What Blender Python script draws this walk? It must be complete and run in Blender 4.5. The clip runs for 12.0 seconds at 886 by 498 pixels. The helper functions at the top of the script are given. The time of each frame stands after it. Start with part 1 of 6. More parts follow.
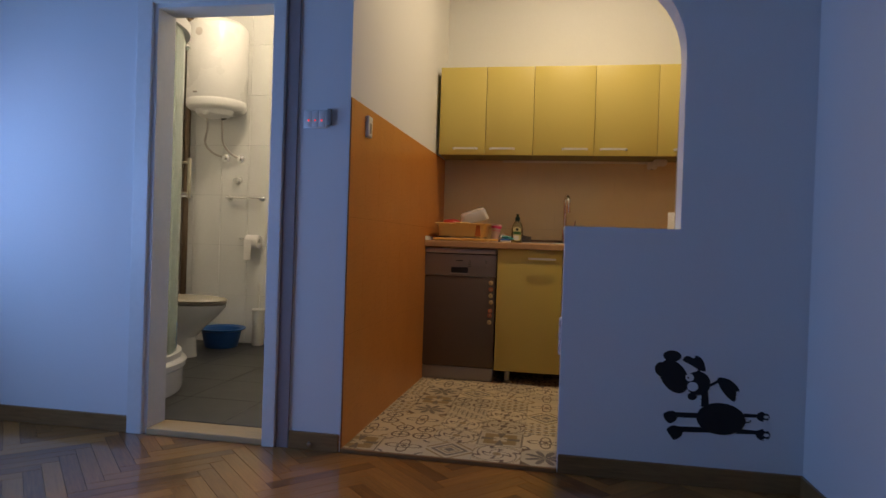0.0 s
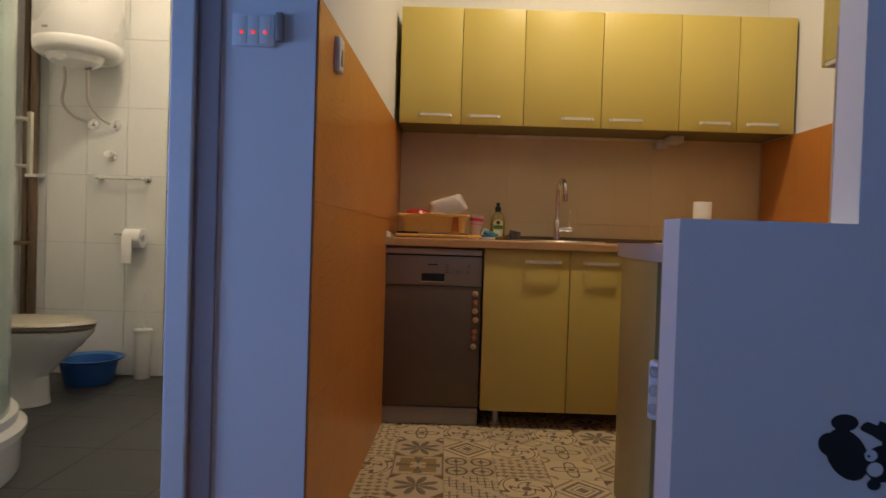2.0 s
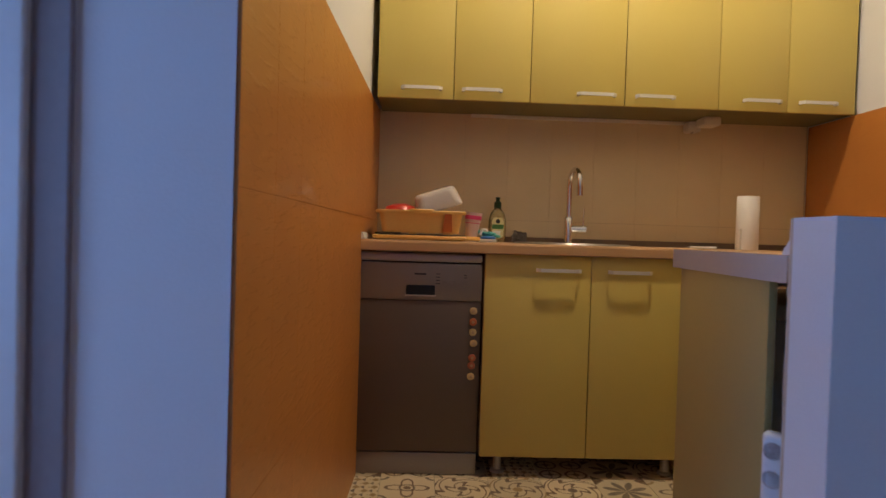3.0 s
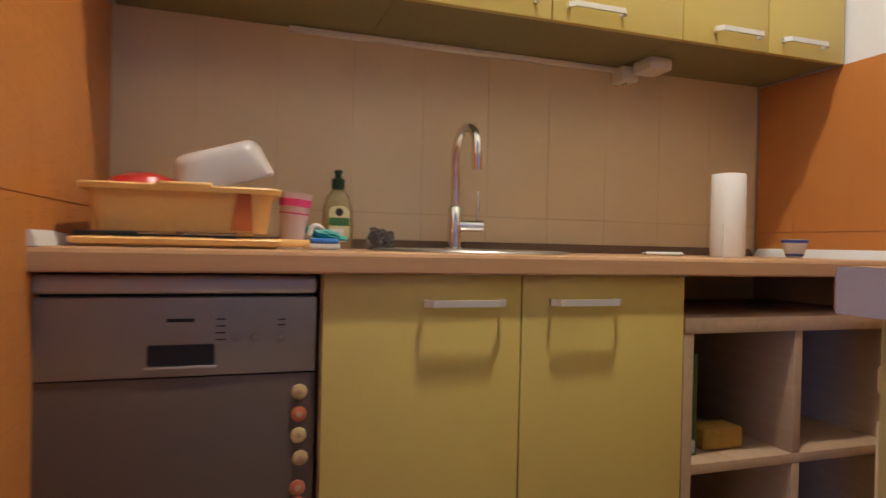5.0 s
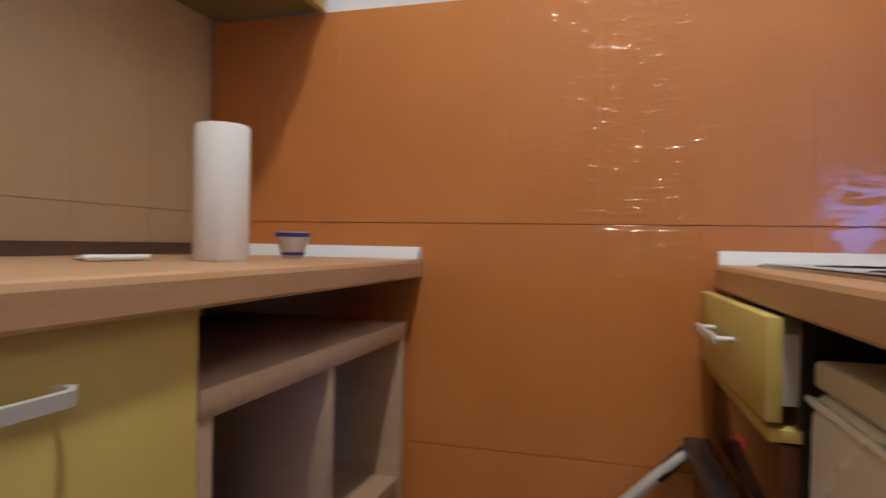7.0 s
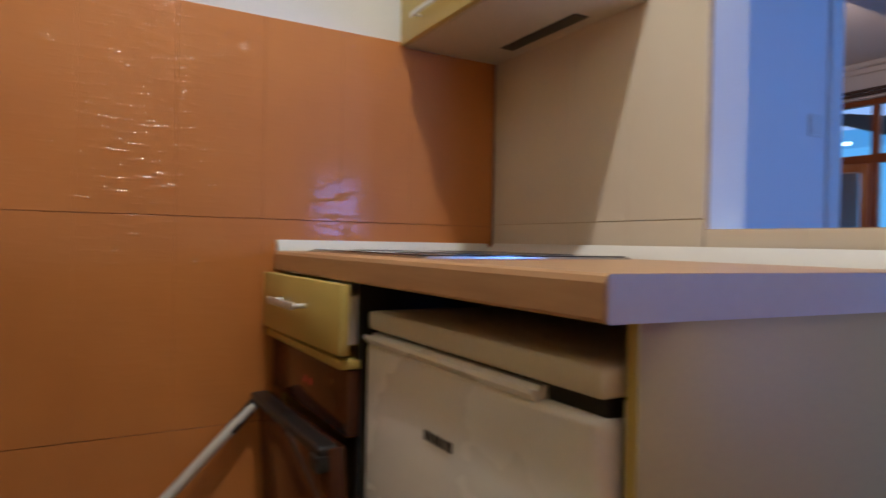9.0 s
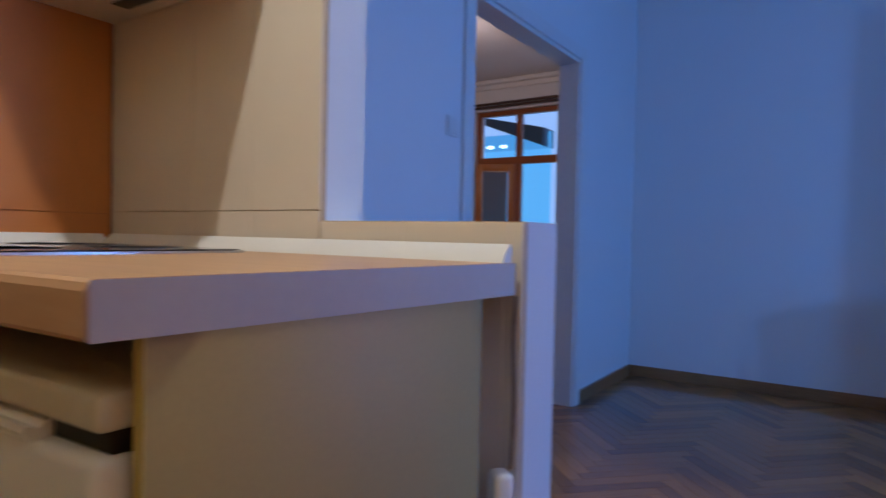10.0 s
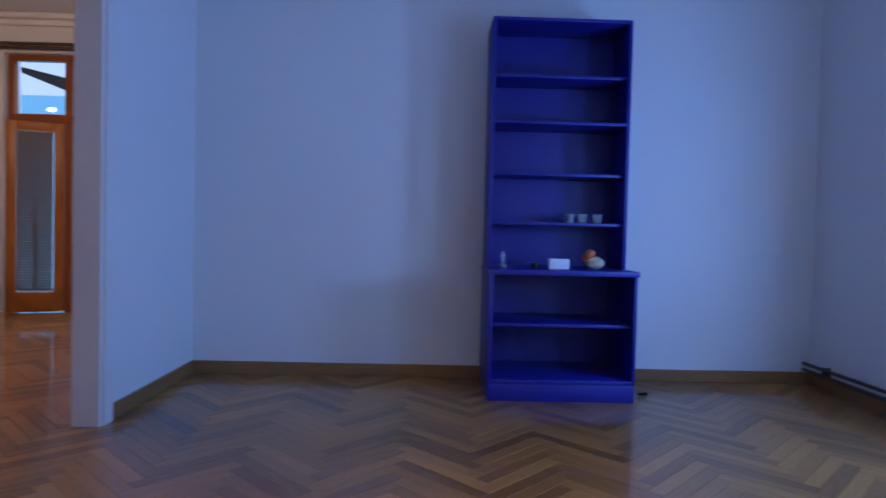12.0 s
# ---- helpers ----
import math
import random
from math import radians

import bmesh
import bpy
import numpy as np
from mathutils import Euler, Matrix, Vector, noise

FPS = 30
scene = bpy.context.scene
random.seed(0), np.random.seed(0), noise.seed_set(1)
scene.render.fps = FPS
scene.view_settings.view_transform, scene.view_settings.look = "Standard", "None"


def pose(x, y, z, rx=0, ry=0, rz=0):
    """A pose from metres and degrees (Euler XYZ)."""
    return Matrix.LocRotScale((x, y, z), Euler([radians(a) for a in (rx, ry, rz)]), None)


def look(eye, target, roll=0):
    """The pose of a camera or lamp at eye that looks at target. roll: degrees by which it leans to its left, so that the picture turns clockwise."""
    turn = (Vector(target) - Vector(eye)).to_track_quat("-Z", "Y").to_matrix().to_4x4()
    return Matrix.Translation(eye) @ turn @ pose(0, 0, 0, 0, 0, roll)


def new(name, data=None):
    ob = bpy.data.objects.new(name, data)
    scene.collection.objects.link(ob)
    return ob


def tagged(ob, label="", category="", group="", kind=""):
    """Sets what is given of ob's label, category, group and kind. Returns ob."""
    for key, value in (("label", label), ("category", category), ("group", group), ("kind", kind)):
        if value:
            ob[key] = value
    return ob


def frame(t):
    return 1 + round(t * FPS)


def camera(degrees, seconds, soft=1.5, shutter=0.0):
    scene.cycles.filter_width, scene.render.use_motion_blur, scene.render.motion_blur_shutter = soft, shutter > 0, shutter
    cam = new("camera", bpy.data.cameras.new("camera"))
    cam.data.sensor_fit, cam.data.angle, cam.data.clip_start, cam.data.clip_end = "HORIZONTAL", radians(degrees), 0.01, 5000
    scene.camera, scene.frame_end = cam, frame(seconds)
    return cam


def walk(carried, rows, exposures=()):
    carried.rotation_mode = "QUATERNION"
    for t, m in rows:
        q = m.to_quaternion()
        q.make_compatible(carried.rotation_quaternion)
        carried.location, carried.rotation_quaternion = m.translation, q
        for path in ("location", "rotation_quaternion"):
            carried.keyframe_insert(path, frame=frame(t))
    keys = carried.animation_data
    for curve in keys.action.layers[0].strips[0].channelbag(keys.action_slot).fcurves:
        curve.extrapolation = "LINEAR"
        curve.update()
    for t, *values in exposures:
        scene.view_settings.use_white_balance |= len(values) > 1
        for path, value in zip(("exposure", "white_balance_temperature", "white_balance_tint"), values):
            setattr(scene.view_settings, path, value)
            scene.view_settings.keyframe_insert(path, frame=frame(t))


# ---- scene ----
cam = camera(71.0, 12.0, shutter=0.4)
PATH = [
    (0, (0.45, 0.594, 0.891), (0.107, 2.564, 0.869), 1.9),
    (0.5, (0.288, 0.815, 0.899), (0.005, 2.795, 0.872), 1.8),
    (1, (0.182, 1.027, 0.89), (-0.047, 3.014, 0.857), 1.8),
    (1.5, (0.023, 1.302, 0.912), (-0.102, 3.298, 0.877), 1.8),
    (2, (-0.065, 1.57, 0.905), (-0.072, 3.57, 0.869), 1.8),
    (2.5, (-0.118, 1.874, 0.925), (-0.071, 3.873, 0.884), 1.8),
    (4.5, (-0.073, 3.036, 0.897), (0.278, 5.005, 0.876), 1.5),
    (5, (-0.033, 3.334, 0.92), (0.602, 5.23, 0.905), 1.3),
    (5.5, (0.033, 3.520, 0.917), (0.884, 5.330, 0.891), 1.6),
    (6, (0.188, 3.722, 0.936), (1.340, 5.357, 0.912), 1.5),
    (6.5, (0.281, 3.860, 0.929), (1.750, 5.215, 0.911), 1.4),
    (7, (0.334, 4.028, 0.936), (2.255, 4.584, 0.922), 1.1),
    (7.2, (0.318, 4.058, 0.940), (2.293, 4.372, 0.934), 1.2),
    (8.8, (0.138, 4.255, 0.931), (1.980, 3.476, 0.914), 1.1),
    (9, (0.122, 4.240, 0.933), (1.863, 3.262, 0.914), 1.1),
    (9.5, (0.093, 4.149, 0.946), (1.555, 2.786, 0.918), 0.8),
    (10, (0.079, 4.055, 0.945), (1.187, 2.391, 0.904), 1.2),
    (10.5, (0.059, 3.984, 0.936), (0.805, 2.129, 0.881), 0.9),
    (11, (0.049, 3.852, 0.917), (0.532, 1.912, 0.859), 0.9),
    (11.5, (0.042, 3.632, 0.912), (0.278, 1.647, 0.845), 1.0),
    (12, (-0.013, 3.445, 0.879), (-0.059, 1.446, 0.824), 1.4),
]
walk(cam, [(t, look(eye, target, roll)) for t, eye, target, roll in PATH],
     exposures=[(0.0, -0.80, 7900, 12), (1.5, -0.72, 7700, 12), (2.5, -0.50, 7600, 12), (4.5, 0.1, 6100, 10), (5.0, 0.2, 5950, 10), (6.0, 0.05, 5500, 10), (7.0, 0.0, 5250, 10), (9.0, -0.2, 5400, 10), (10.0, -0.25, 5300, 10), (10.5, -0.2, 5500, 10), (11.5, 0.12, 5900, 13), (12.0, 0.3, 6300, 14)])

# ---------- light ----------
world = bpy.data.worlds.new("dusk_sky")
scene.world = world
world.use_nodes = True
wn = world.node_tree.nodes
sky = wn.new("ShaderNodeTexSky")
sky.sky_type, sky.sun_disc = "NISHITA", False
sky.sun_elevation, sky.sun_rotation = radians(4), radians(200)
world.node_tree.links.new(sky.outputs[0], wn["Background"].inputs[0])
wn["Background"].inputs[1].default_value = 0.06


def area_lamp(name, eye, target, sx, sy, watts, colour):
    lamp = bpy.data.lights.new(name, "AREA")
    lamp.shape, lamp.size, lamp.size_y, lamp.energy, lamp.color = "RECTANGLE", sx, sy, watts, colour
    ob = new(name, lamp)
    ob.matrix_world = look(eye, target)
    return ob


def bulb(name, place, radius, watts, colour):
    lamp = bpy.data.lights.new(name, "POINT")
    lamp.shadow_soft_size, lamp.energy, lamp.color = radius, watts, colour
    ob = new(name, lamp)
    ob.location = place
    return ob


area_lamp("window_daylight", (-2.40, 2.36, 1.16), (0.0, 2.36, 1.10), 0.62, 0.66, 25, (0.18, 0.40, 1.0))
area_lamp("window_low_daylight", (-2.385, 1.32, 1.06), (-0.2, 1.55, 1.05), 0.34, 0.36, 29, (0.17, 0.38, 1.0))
area_lamp("balcony_daylight", (3.3, -3.5, 3.4), (3.1, -1.0, 0.0), 1.5, 0.8, 62, (0.35, 0.6, 1.0))
kitchen = area_lamp("kitchen_lamp_light", (0.62, 4.041, 2.945), (0.62, 4.04, 0.0), 0.105, 0.105, 30, (1.0, 0.88, 0.69))
kitchen.data.shape = "DISK"
bulb("bathroom_bulb", (-1.45, 4.25, 2.75), 0.07, 58, (1.0, 0.90, 0.74))
bulb("living_room_bulb", (3.3, -0.3, 2.45), 0.08, 28, (1.0, 0.68, 0.54))

# ---------- materials ----------


def node_mat(name):
    m = bpy.data.materials.new(name)
    m.use_nodes = True
    nt = m.node_tree
    return m, nt, nt.nodes["Principled BSDF"]


def add(nt, kind, **values):
    n = nt.nodes.new(kind)
    for key, value in values.items():
        n.inputs[key].default_value = value
    return n


def surface(name, col, rough=0.5, metal=0.0, var=0.08, scale=2.5, fine=70.0, bump=0.05, stretch=(1, 1, 1), rvar=0.08, coat=0.0, vary=0.0, island=False):
    """Colour with broad and fine variation, uneven gloss and a fine relief."""
    m, nt, bsdf = node_mat(name)
    L = nt.links.new
    tc = add(nt, "ShaderNodeTexCoord")
    mp = add(nt, "ShaderNodeMapping")
    mp.inputs["Scale"].default_value = stretch
    L(tc.outputs["Object"], mp.inputs["Vector"])
    big = add(nt, "ShaderNodeTexNoise", Scale=scale, Detail=4.0)
    small = add(nt, "ShaderNodeTexNoise", Scale=fine, Detail=3.0)
    L(mp.outputs[0], big.inputs["Vector"])
    L(mp.outputs[0], small.inputs["Vector"])
    both = add(nt, "ShaderNodeMath")
    both.operation = "ADD"
    L(big.outputs[0], both.inputs[0])
    L(small.outputs[0], both.inputs[1])
    last = both
    if vary:
        src = add(nt, "ShaderNodeNewGeometry") if island else add(nt, "ShaderNodeObjectInfo")
        rnd = add(nt, "ShaderNodeMath")
        rnd.operation = "MULTIPLY_ADD"
        L(src.outputs["Random Per Island" if island else "Random"], rnd.inputs[0])
        rnd.inputs[1].default_value, rnd.inputs[2].default_value = vary, -vary / 2
        last = add(nt, "ShaderNodeMath")
        last.operation = "ADD"
        L(both.outputs[0], last.inputs[0])
        L(rnd.outputs[0], last.inputs[1])
    ramp = add(nt, "ShaderNodeMapRange")
    ramp.inputs["From Min"].default_value, ramp.inputs["From Max"].default_value = 0.5, 1.5
    L(last.outputs[0], ramp.inputs["Value"])
    mix = add(nt, "ShaderNodeMix")
    mix.data_type = "RGBA"
    mix.inputs[6].default_value = (*[max(0, c * (1 - var)) for c in col], 1)
    mix.inputs[7].default_value = (*[min(1, c * (1 + var)) for c in col], 1)
    L(ramp.outputs[0], mix.inputs[0])
    L(mix.outputs[2], bsdf.inputs["Base Color"])
    rr = add(nt, "ShaderNodeMapRange")
    rr.inputs["To Min"].default_value, rr.inputs["To Max"].default_value = max(0.02, rough - rvar), min(1, rough + rvar)
    L(big.outputs[0], rr.inputs["Value"])
    L(rr.outputs[0], bsdf.inputs["Roughness"])
    bsdf.inputs["Metallic"].default_value = metal
    bsdf.inputs["Coat Weight"].default_value = coat
    bsdf.inputs["Coat Roughness"].default_value = 0.12
    if bump:
        b = add(nt, "ShaderNodeBump", Strength=bump, Distance=0.004)
        L(small.outputs[0], b.inputs["Height"])
        L(b.outputs[0], bsdf.inputs["Normal"])
    return m


def rippled_tile(name, dark, light, rough=0.11, relief=0.42, gloss=0.38):
    """Glazed ceramic with a hand-made horizontal ripple."""
    m, nt, bsdf = node_mat(name)
    L = nt.links.new
    tc = add(nt, "ShaderNodeTexCoord")
    info = add(nt, "ShaderNodeObjectInfo")
    mp = add(nt, "ShaderNodeMapping")
    mp.inputs["Scale"].default_value = (6, 6, 34)
    off = add(nt, "ShaderNodeVectorMath")
    off.operation = "ADD"
    L(tc.outputs["Object"], off.inputs[0])
    L(info.outputs["Location"], off.inputs[1])
    L(off.outputs[0], mp.inputs["Vector"])
    rip0 = add(nt, "ShaderNodeTexNoise", Scale=2.2, Detail=1.6, Roughness=0.5)
    L(mp.outputs[0], rip0.inputs["Vector"])
    rip = add(nt, "ShaderNodeMapRange")
    rip.interpolation_type = "SMOOTHSTEP"
    rip.inputs["From Min"].default_value, rip.inputs["From Max"].default_value = 0.52, 0.66
    L(rip0.outputs[0], rip.inputs["Value"])
    cloud = add(nt, "ShaderNodeTexNoise", Scale=5.0, Detail=5.0)
    L(off.outputs[0], cloud.inputs["Vector"])
    tone = add(nt, "ShaderNodeMath")
    tone.operation = "MULTIPLY_ADD"
    L(info.outputs["Random"], tone.inputs[0])
    tone.inputs[1].default_value = 0.06
    L(cloud.outputs[0], tone.inputs[2])
    mix = add(nt, "ShaderNodeMix")
    mix.data_type = "RGBA"
    mix.inputs[6].default_value, mix.inputs[7].default_value = (*dark, 1), (*light, 1)
    L(tone.outputs[0], mix.inputs[0])
    L(mix.outputs[2], bsdf.inputs["Base Color"])
    bsdf.inputs["Roughness"].default_value = 0.5
    bsdf.inputs["Specular IOR Level"].default_value = 0.3
    bsdf.inputs["Coat Weight"].default_value = gloss
    bsdf.inputs["Coat Roughness"].default_value = rough
    b = add(nt, "ShaderNodeBump", Strength=relief, Distance=0.0062)
    L(rip.outputs[0], b.inputs["Height"])
    L(b.outputs[0], bsdf.inputs["Coat Normal"])
    soft = add(nt, "ShaderNodeBump", Strength=0.06, Distance=0.004)
    L(rip0.outputs[0], soft.inputs["Height"])
    L(soft.outputs[0], bsdf.inputs["Normal"])
    return m


def wood(name, dark, light, rough=0.35, axis=0, scale=14.0, vary=0.9, island=False, coat=0.0):
    """Grain along one axis, with a tone of its own for each piece."""
    m, nt, bsdf = node_mat(name)
    L = nt.links.new
    tc = add(nt, "ShaderNodeTexCoord")
    mp = add(nt, "ShaderNodeMapping")
    st = [9.0, 9.0, 9.0]
    st[axis] = 0.7
    mp.inputs["Scale"].default_value = st
    src = add(nt, "ShaderNodeNewGeometry") if island else add(nt, "ShaderNodeObjectInfo")
    rnd = src.outputs["Random Per Island" if island else "Random"]
    shift = add(nt, "ShaderNodeVectorMath")
    shift.operation = "MULTIPLY_ADD"
    L(rnd, shift.inputs[0])
    shift.inputs[1].default_value = (17, 31, 23)
    L(tc.outputs["Object"], shift.inputs[2])
    L(shift.outputs[0], mp.inputs["Vector"])
    grain = add(nt, "ShaderNodeTexNoise", Scale=scale, Detail=6.0, Roughness=0.6, Distortion=0.4)
    L(mp.outputs[0], grain.inputs["Vector"])
    broad = add(nt, "ShaderNodeTexNoise", Scale=1.3, Detail=2.0)
    L(tc.outputs["Object"], broad.inputs["Vector"])
    a = add(nt, "ShaderNodeMath")
    a.operation = "MULTIPLY_ADD"
    L(rnd, a.inputs[0])
    a.inputs[1].default_value = vary
    L(grain.outputs[0], a.inputs[2])
    c = add(nt, "ShaderNodeMath")
    c.operation = "ADD"
    L(a.outputs[0], c.inputs[0])
    L(broad.outputs[0], c.inputs[1])
    ramp = add(nt, "ShaderNodeMapRange")
    ramp.inputs["From Min"].default_value, ramp.inputs["From Max"].default_value = 0.65, 1.35 + vary
    L(c.outputs[0], ramp.inputs["Value"])
    mix = add(nt, "ShaderNodeMix")
    mix.data_type = "RGBA"
    mix.inputs[6].default_value, mix.inputs[7].default_value = (*dark, 1), (*light, 1)
    L(ramp.outputs[0], mix.inputs[0])
    L(mix.outputs[2], bsdf.inputs["Base Color"])
    rr = add(nt, "ShaderNodeMapRange")
    rr.inputs["To Min"].default_value, rr.inputs["To Max"].default_value = rough - 0.08, rough + 0.12
    L(broad.outputs[0], rr.inputs["Value"])
    L(rr.outputs[0], bsdf.inputs["Roughness"])
    bsdf.inputs["Coat Weight"].default_value = coat
    bsdf.inputs["Coat Roughness"].default_value = 0.09
    bsdf.inputs["Specular IOR Level"].default_value = 0.25
    b = add(nt, "ShaderNodeBump", Strength=0.08, Distance=0.003)
    L(grain.outputs[0], b.inputs["Height"])
    L(b.outputs[0], bsdf.inputs["Normal"])
    return m


def clear(name, col, rough=0.02, weight=1.0):
    m, nt, bsdf = node_mat(name)
    bsdf.inputs["Base Color"].default_value = (*col, 1)
    bsdf.inputs["Roughness"].default_value = rough
    bsdf.inputs["Transmission Weight"].default_value = weight
    bsdf.inputs["IOR"].default_value = 1.45
    return m


def glowing(name, col, strength):
    m, nt, bsdf = node_mat(name)
    bsdf.inputs["Base Color"].default_value = (0.02, 0.02, 0.02, 1)
    bsdf.inputs["Emission Color"].default_value = (*col, 1)
    bsdf.inputs["Emission Strength"].default_value = strength
    return m


PAINT = surface("white_wall_paint", (0.74, 0.74, 0.73), 0.85, var=0.03, scale=1.4, fine=160, bump=0.12)
CEIL = surface("white_ceiling_paint", (0.78, 0.77, 0.75), 0.9, var=0.03, bump=0.08)
TRIM = surface("white_door_gloss", (0.72, 0.71, 0.68), 0.42, var=0.05, fine=40, bump=0.03)
BASE = wood("baseboard_oak", (0.17, 0.080, 0.026), (0.36, 0.19, 0.075), 0.36, vary=0.3, coat=0.3)
ORANGE = rippled_tile("orange_glazed_tile", (0.50, 0.175, 0.036), (0.60, 0.235, 0.056))
BEIGE = rippled_tile("beige_glazed_tile", (0.67, 0.545, 0.345), (0.75, 0.625, 0.42), 0.34, 0.06, 0.3)
CREAMT = rippled_tile("cream_glazed_tile", (0.70, 0.62, 0.50), (0.76, 0.69, 0.58), 0.34, 0.06, 0.3)
GROUT = surface("orange_grout", (0.42, 0.16, 0.045), 0.9, var=0.2)
GROUT_B = surface("beige_grout", (0.54, 0.42, 0.27), 0.9, var=0.2)
GROUT_F = surface("floor_grout", (0.34, 0.28, 0.2), 0.9, var=0.25)
BTILE = surface("white_bath_tile", (0.72, 0.72, 0.70), 0.2, var=0.04, bump=0.02)
GROUT_W = surface("white_grout", (0.45, 0.45, 0.44), 0.9, var=0.15)
SLATE = surface("anthracite_floor_tile", (0.045, 0.046, 0.048), 0.42, var=0.25, scale=5, bump=0.05)
PARQ = wood("oak_parquet", (0.085, 0.026, 0.007), (0.54, 0.235, 0.060), 0.32, vary=0.85, coat=0.75)
PARQ_I = wood("oak_parquet_far", (0.085, 0.026, 0.007), (0.54, 0.235, 0.060), 0.32, vary=0.85, island=True, coat=0.75)
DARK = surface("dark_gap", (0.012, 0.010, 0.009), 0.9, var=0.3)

# ---------- building blocks ----------


def box(bm, x0, x1, y0, y1, z0, z1, r=0.0, seg=2):
    """A box, with rounded edges where r is given."""
    tmp = bmesh.new()
    bmesh.ops.create_cube(tmp, size=1.0)
    for v in tmp.verts:
        v.co = Vector((x0 + (v.co.x + 0.5) * (x1 - x0), y0 + (v.co.y + 0.5) * (y1 - y0), z0 + (v.co.z + 0.5) * (z1 - z0)))
    if r:
        bmesh.ops.bevel(tmp, geom=tmp.edges[:], offset=r, segments=seg, affect="EDGES", profile=0.5)
    merge(bm, tmp)
    return bm


def merge(bm, tmp, m=None):
    if m is not None:
        bmesh.ops.transform(tmp, matrix=m, verts=tmp.verts[:])
    me = bpy.data.meshes.new("tmp")
    tmp.to_mesh(me)
    tmp.free()
    bm.from_mesh(me)
    bpy.data.meshes.remove(me)
    return bm


def prism(bm, pts, z0, z1, axis="z", r=0.0):
    """A polygon drawn out along an axis: pts are (x, y) for z, (x, z) for y, (y, z) for x."""
    tmp = bmesh.new()
    put = {"z": lambda a, b, c: (a, b, c), "y": lambda a, b, c: (a, c, b), "x": lambda a, b, c: (c, a, b)}[axis]
    low = [tmp.verts.new(put(a, b, z0)) for a, b in pts]
    high = [tmp.verts.new(put(a, b, z1)) for a, b in pts]
    tmp.faces.new(low)
    tmp.faces.new(high)
    for i in range(len(pts)):
        j = (i + 1) % len(pts)
        tmp.faces.new((low[i], low[j], high[j], high[i]))
    bmesh.ops.recalc_face_normals(tmp, faces=tmp.faces[:])
    if r:
        bmesh.ops.bevel(tmp, geom=tmp.edges[:], offset=r, segments=2, affect="EDGES", profile=0.5)
    return merge(bm, tmp)


def lathe(bm, profile, at=(0, 0, 0), seg=32, m=None, sx=1.0, sy=1.0):
    """A turned shape: profile is (radius, height) from bottom to top."""
    tmp = bmesh.new()
    rings = []
    for r, z in profile:
        if r < 1e-5:
            rings.append([tmp.verts.new((0, 0, z))])
        else:
            rings.append([tmp.verts.new((r * sx * math.cos(2 * math.pi * i / seg), r * sy * math.sin(2 * math.pi * i / seg), z)) for i in range(seg)])
    for a, b in zip(rings, rings[1:]):
        for i in range(seg):
            j = (i + 1) % seg
            if len(a) == 1 and len(b) == 1:
                continue
            if len(a) == 1:
                tmp.faces.new((a[0], b[j], b[i]))
            elif len(b) == 1:
                tmp.faces.new((a[i], a[j], b[0]))
            else:
                tmp.faces.new((a[i], a[j], b[j], b[i]))
    for ring, flip in ((rings[0], True), (rings[-1], False)):
        if len(ring) > 1:
            tmp.faces.new(ring[::-1] if flip else ring)
    mm = Matrix.Translation(at) @ (m or Matrix())
    return merge(bm, tmp, mm)


def rod(bm, a, b, r, seg=16, r2=None):
    a, b = Vector(a), Vector(b)
    q = (b - a).to_track_quat("Z", "Y").to_matrix().to_4x4()
    return lathe(bm, [(r, 0), (r if r2 is None else r2, (b - a).length)], a, seg, q)


def smooth_path(pts, n=6):
    """Points of a soft curve through pts."""
    p = [Vector(q) for q in pts]
    p = [2 * p[0] - p[1], *p, 2 * p[-1] - p[-2]]
    out = []
    for i in range(1, len(p) - 2):
        for k in range(n):
            t = k / n
            out.append(0.5 * (2 * p[i] + (p[i + 1] - p[i - 1]) * t + (2 * p[i - 1] - 5 * p[i] + 4 * p[i + 1] - p[i + 2]) * t * t + (3 * p[i] - p[i - 1] - 3 * p[i + 1] + p[i + 2]) * t ** 3))
    out.append(p[-2])
    return out


def tube(bm, pts, r, seg=10):
    """A bent pipe along pts."""
    pts = [Vector(p) for p in pts]
    rings = []
    up = None
    for i, p in enumerate(pts):
        d = (pts[min(i + 1, len(pts) - 1)] - pts[max(i - 1, 0)]).normalized()
        if up is None:
            up = d.orthogonal().normalized()
        up = (up - d * up.dot(d)).normalized()
        side = d.cross(up)
        rings.append([bm.verts.new(p + r * (math.cos(2 * math.pi * k / seg) * up + math.sin(2 * math.pi * k / seg) * side)) for k in range(seg)])
    for a, b in zip(rings, rings[1:]):
        for i in range(seg):
            j = (i + 1) % seg
            bm.faces.new((a[i], a[j], b[j], b[i]))
    bm.faces.new(rings[0][::-1])
    bm.faces.new(rings[-1])
    return bm


def rounded(w, h, r, n=5):
    """Outline of a rectangle with round corners, about the origin."""
    pts = []
    for cx, cy, a0 in ((w / 2 - r, h / 2 - r, 0), (-w / 2 + r, h / 2 - r, 90), (-w / 2 + r, -h / 2 + r, 180), (w / 2 - r, -h / 2 + r, 270)):
        for k in range(n + 1):
            a = radians(a0 + 90 * k / n)
            pts.append((cx + r * math.cos(a), cy + r * math.sin(a)))
    return pts


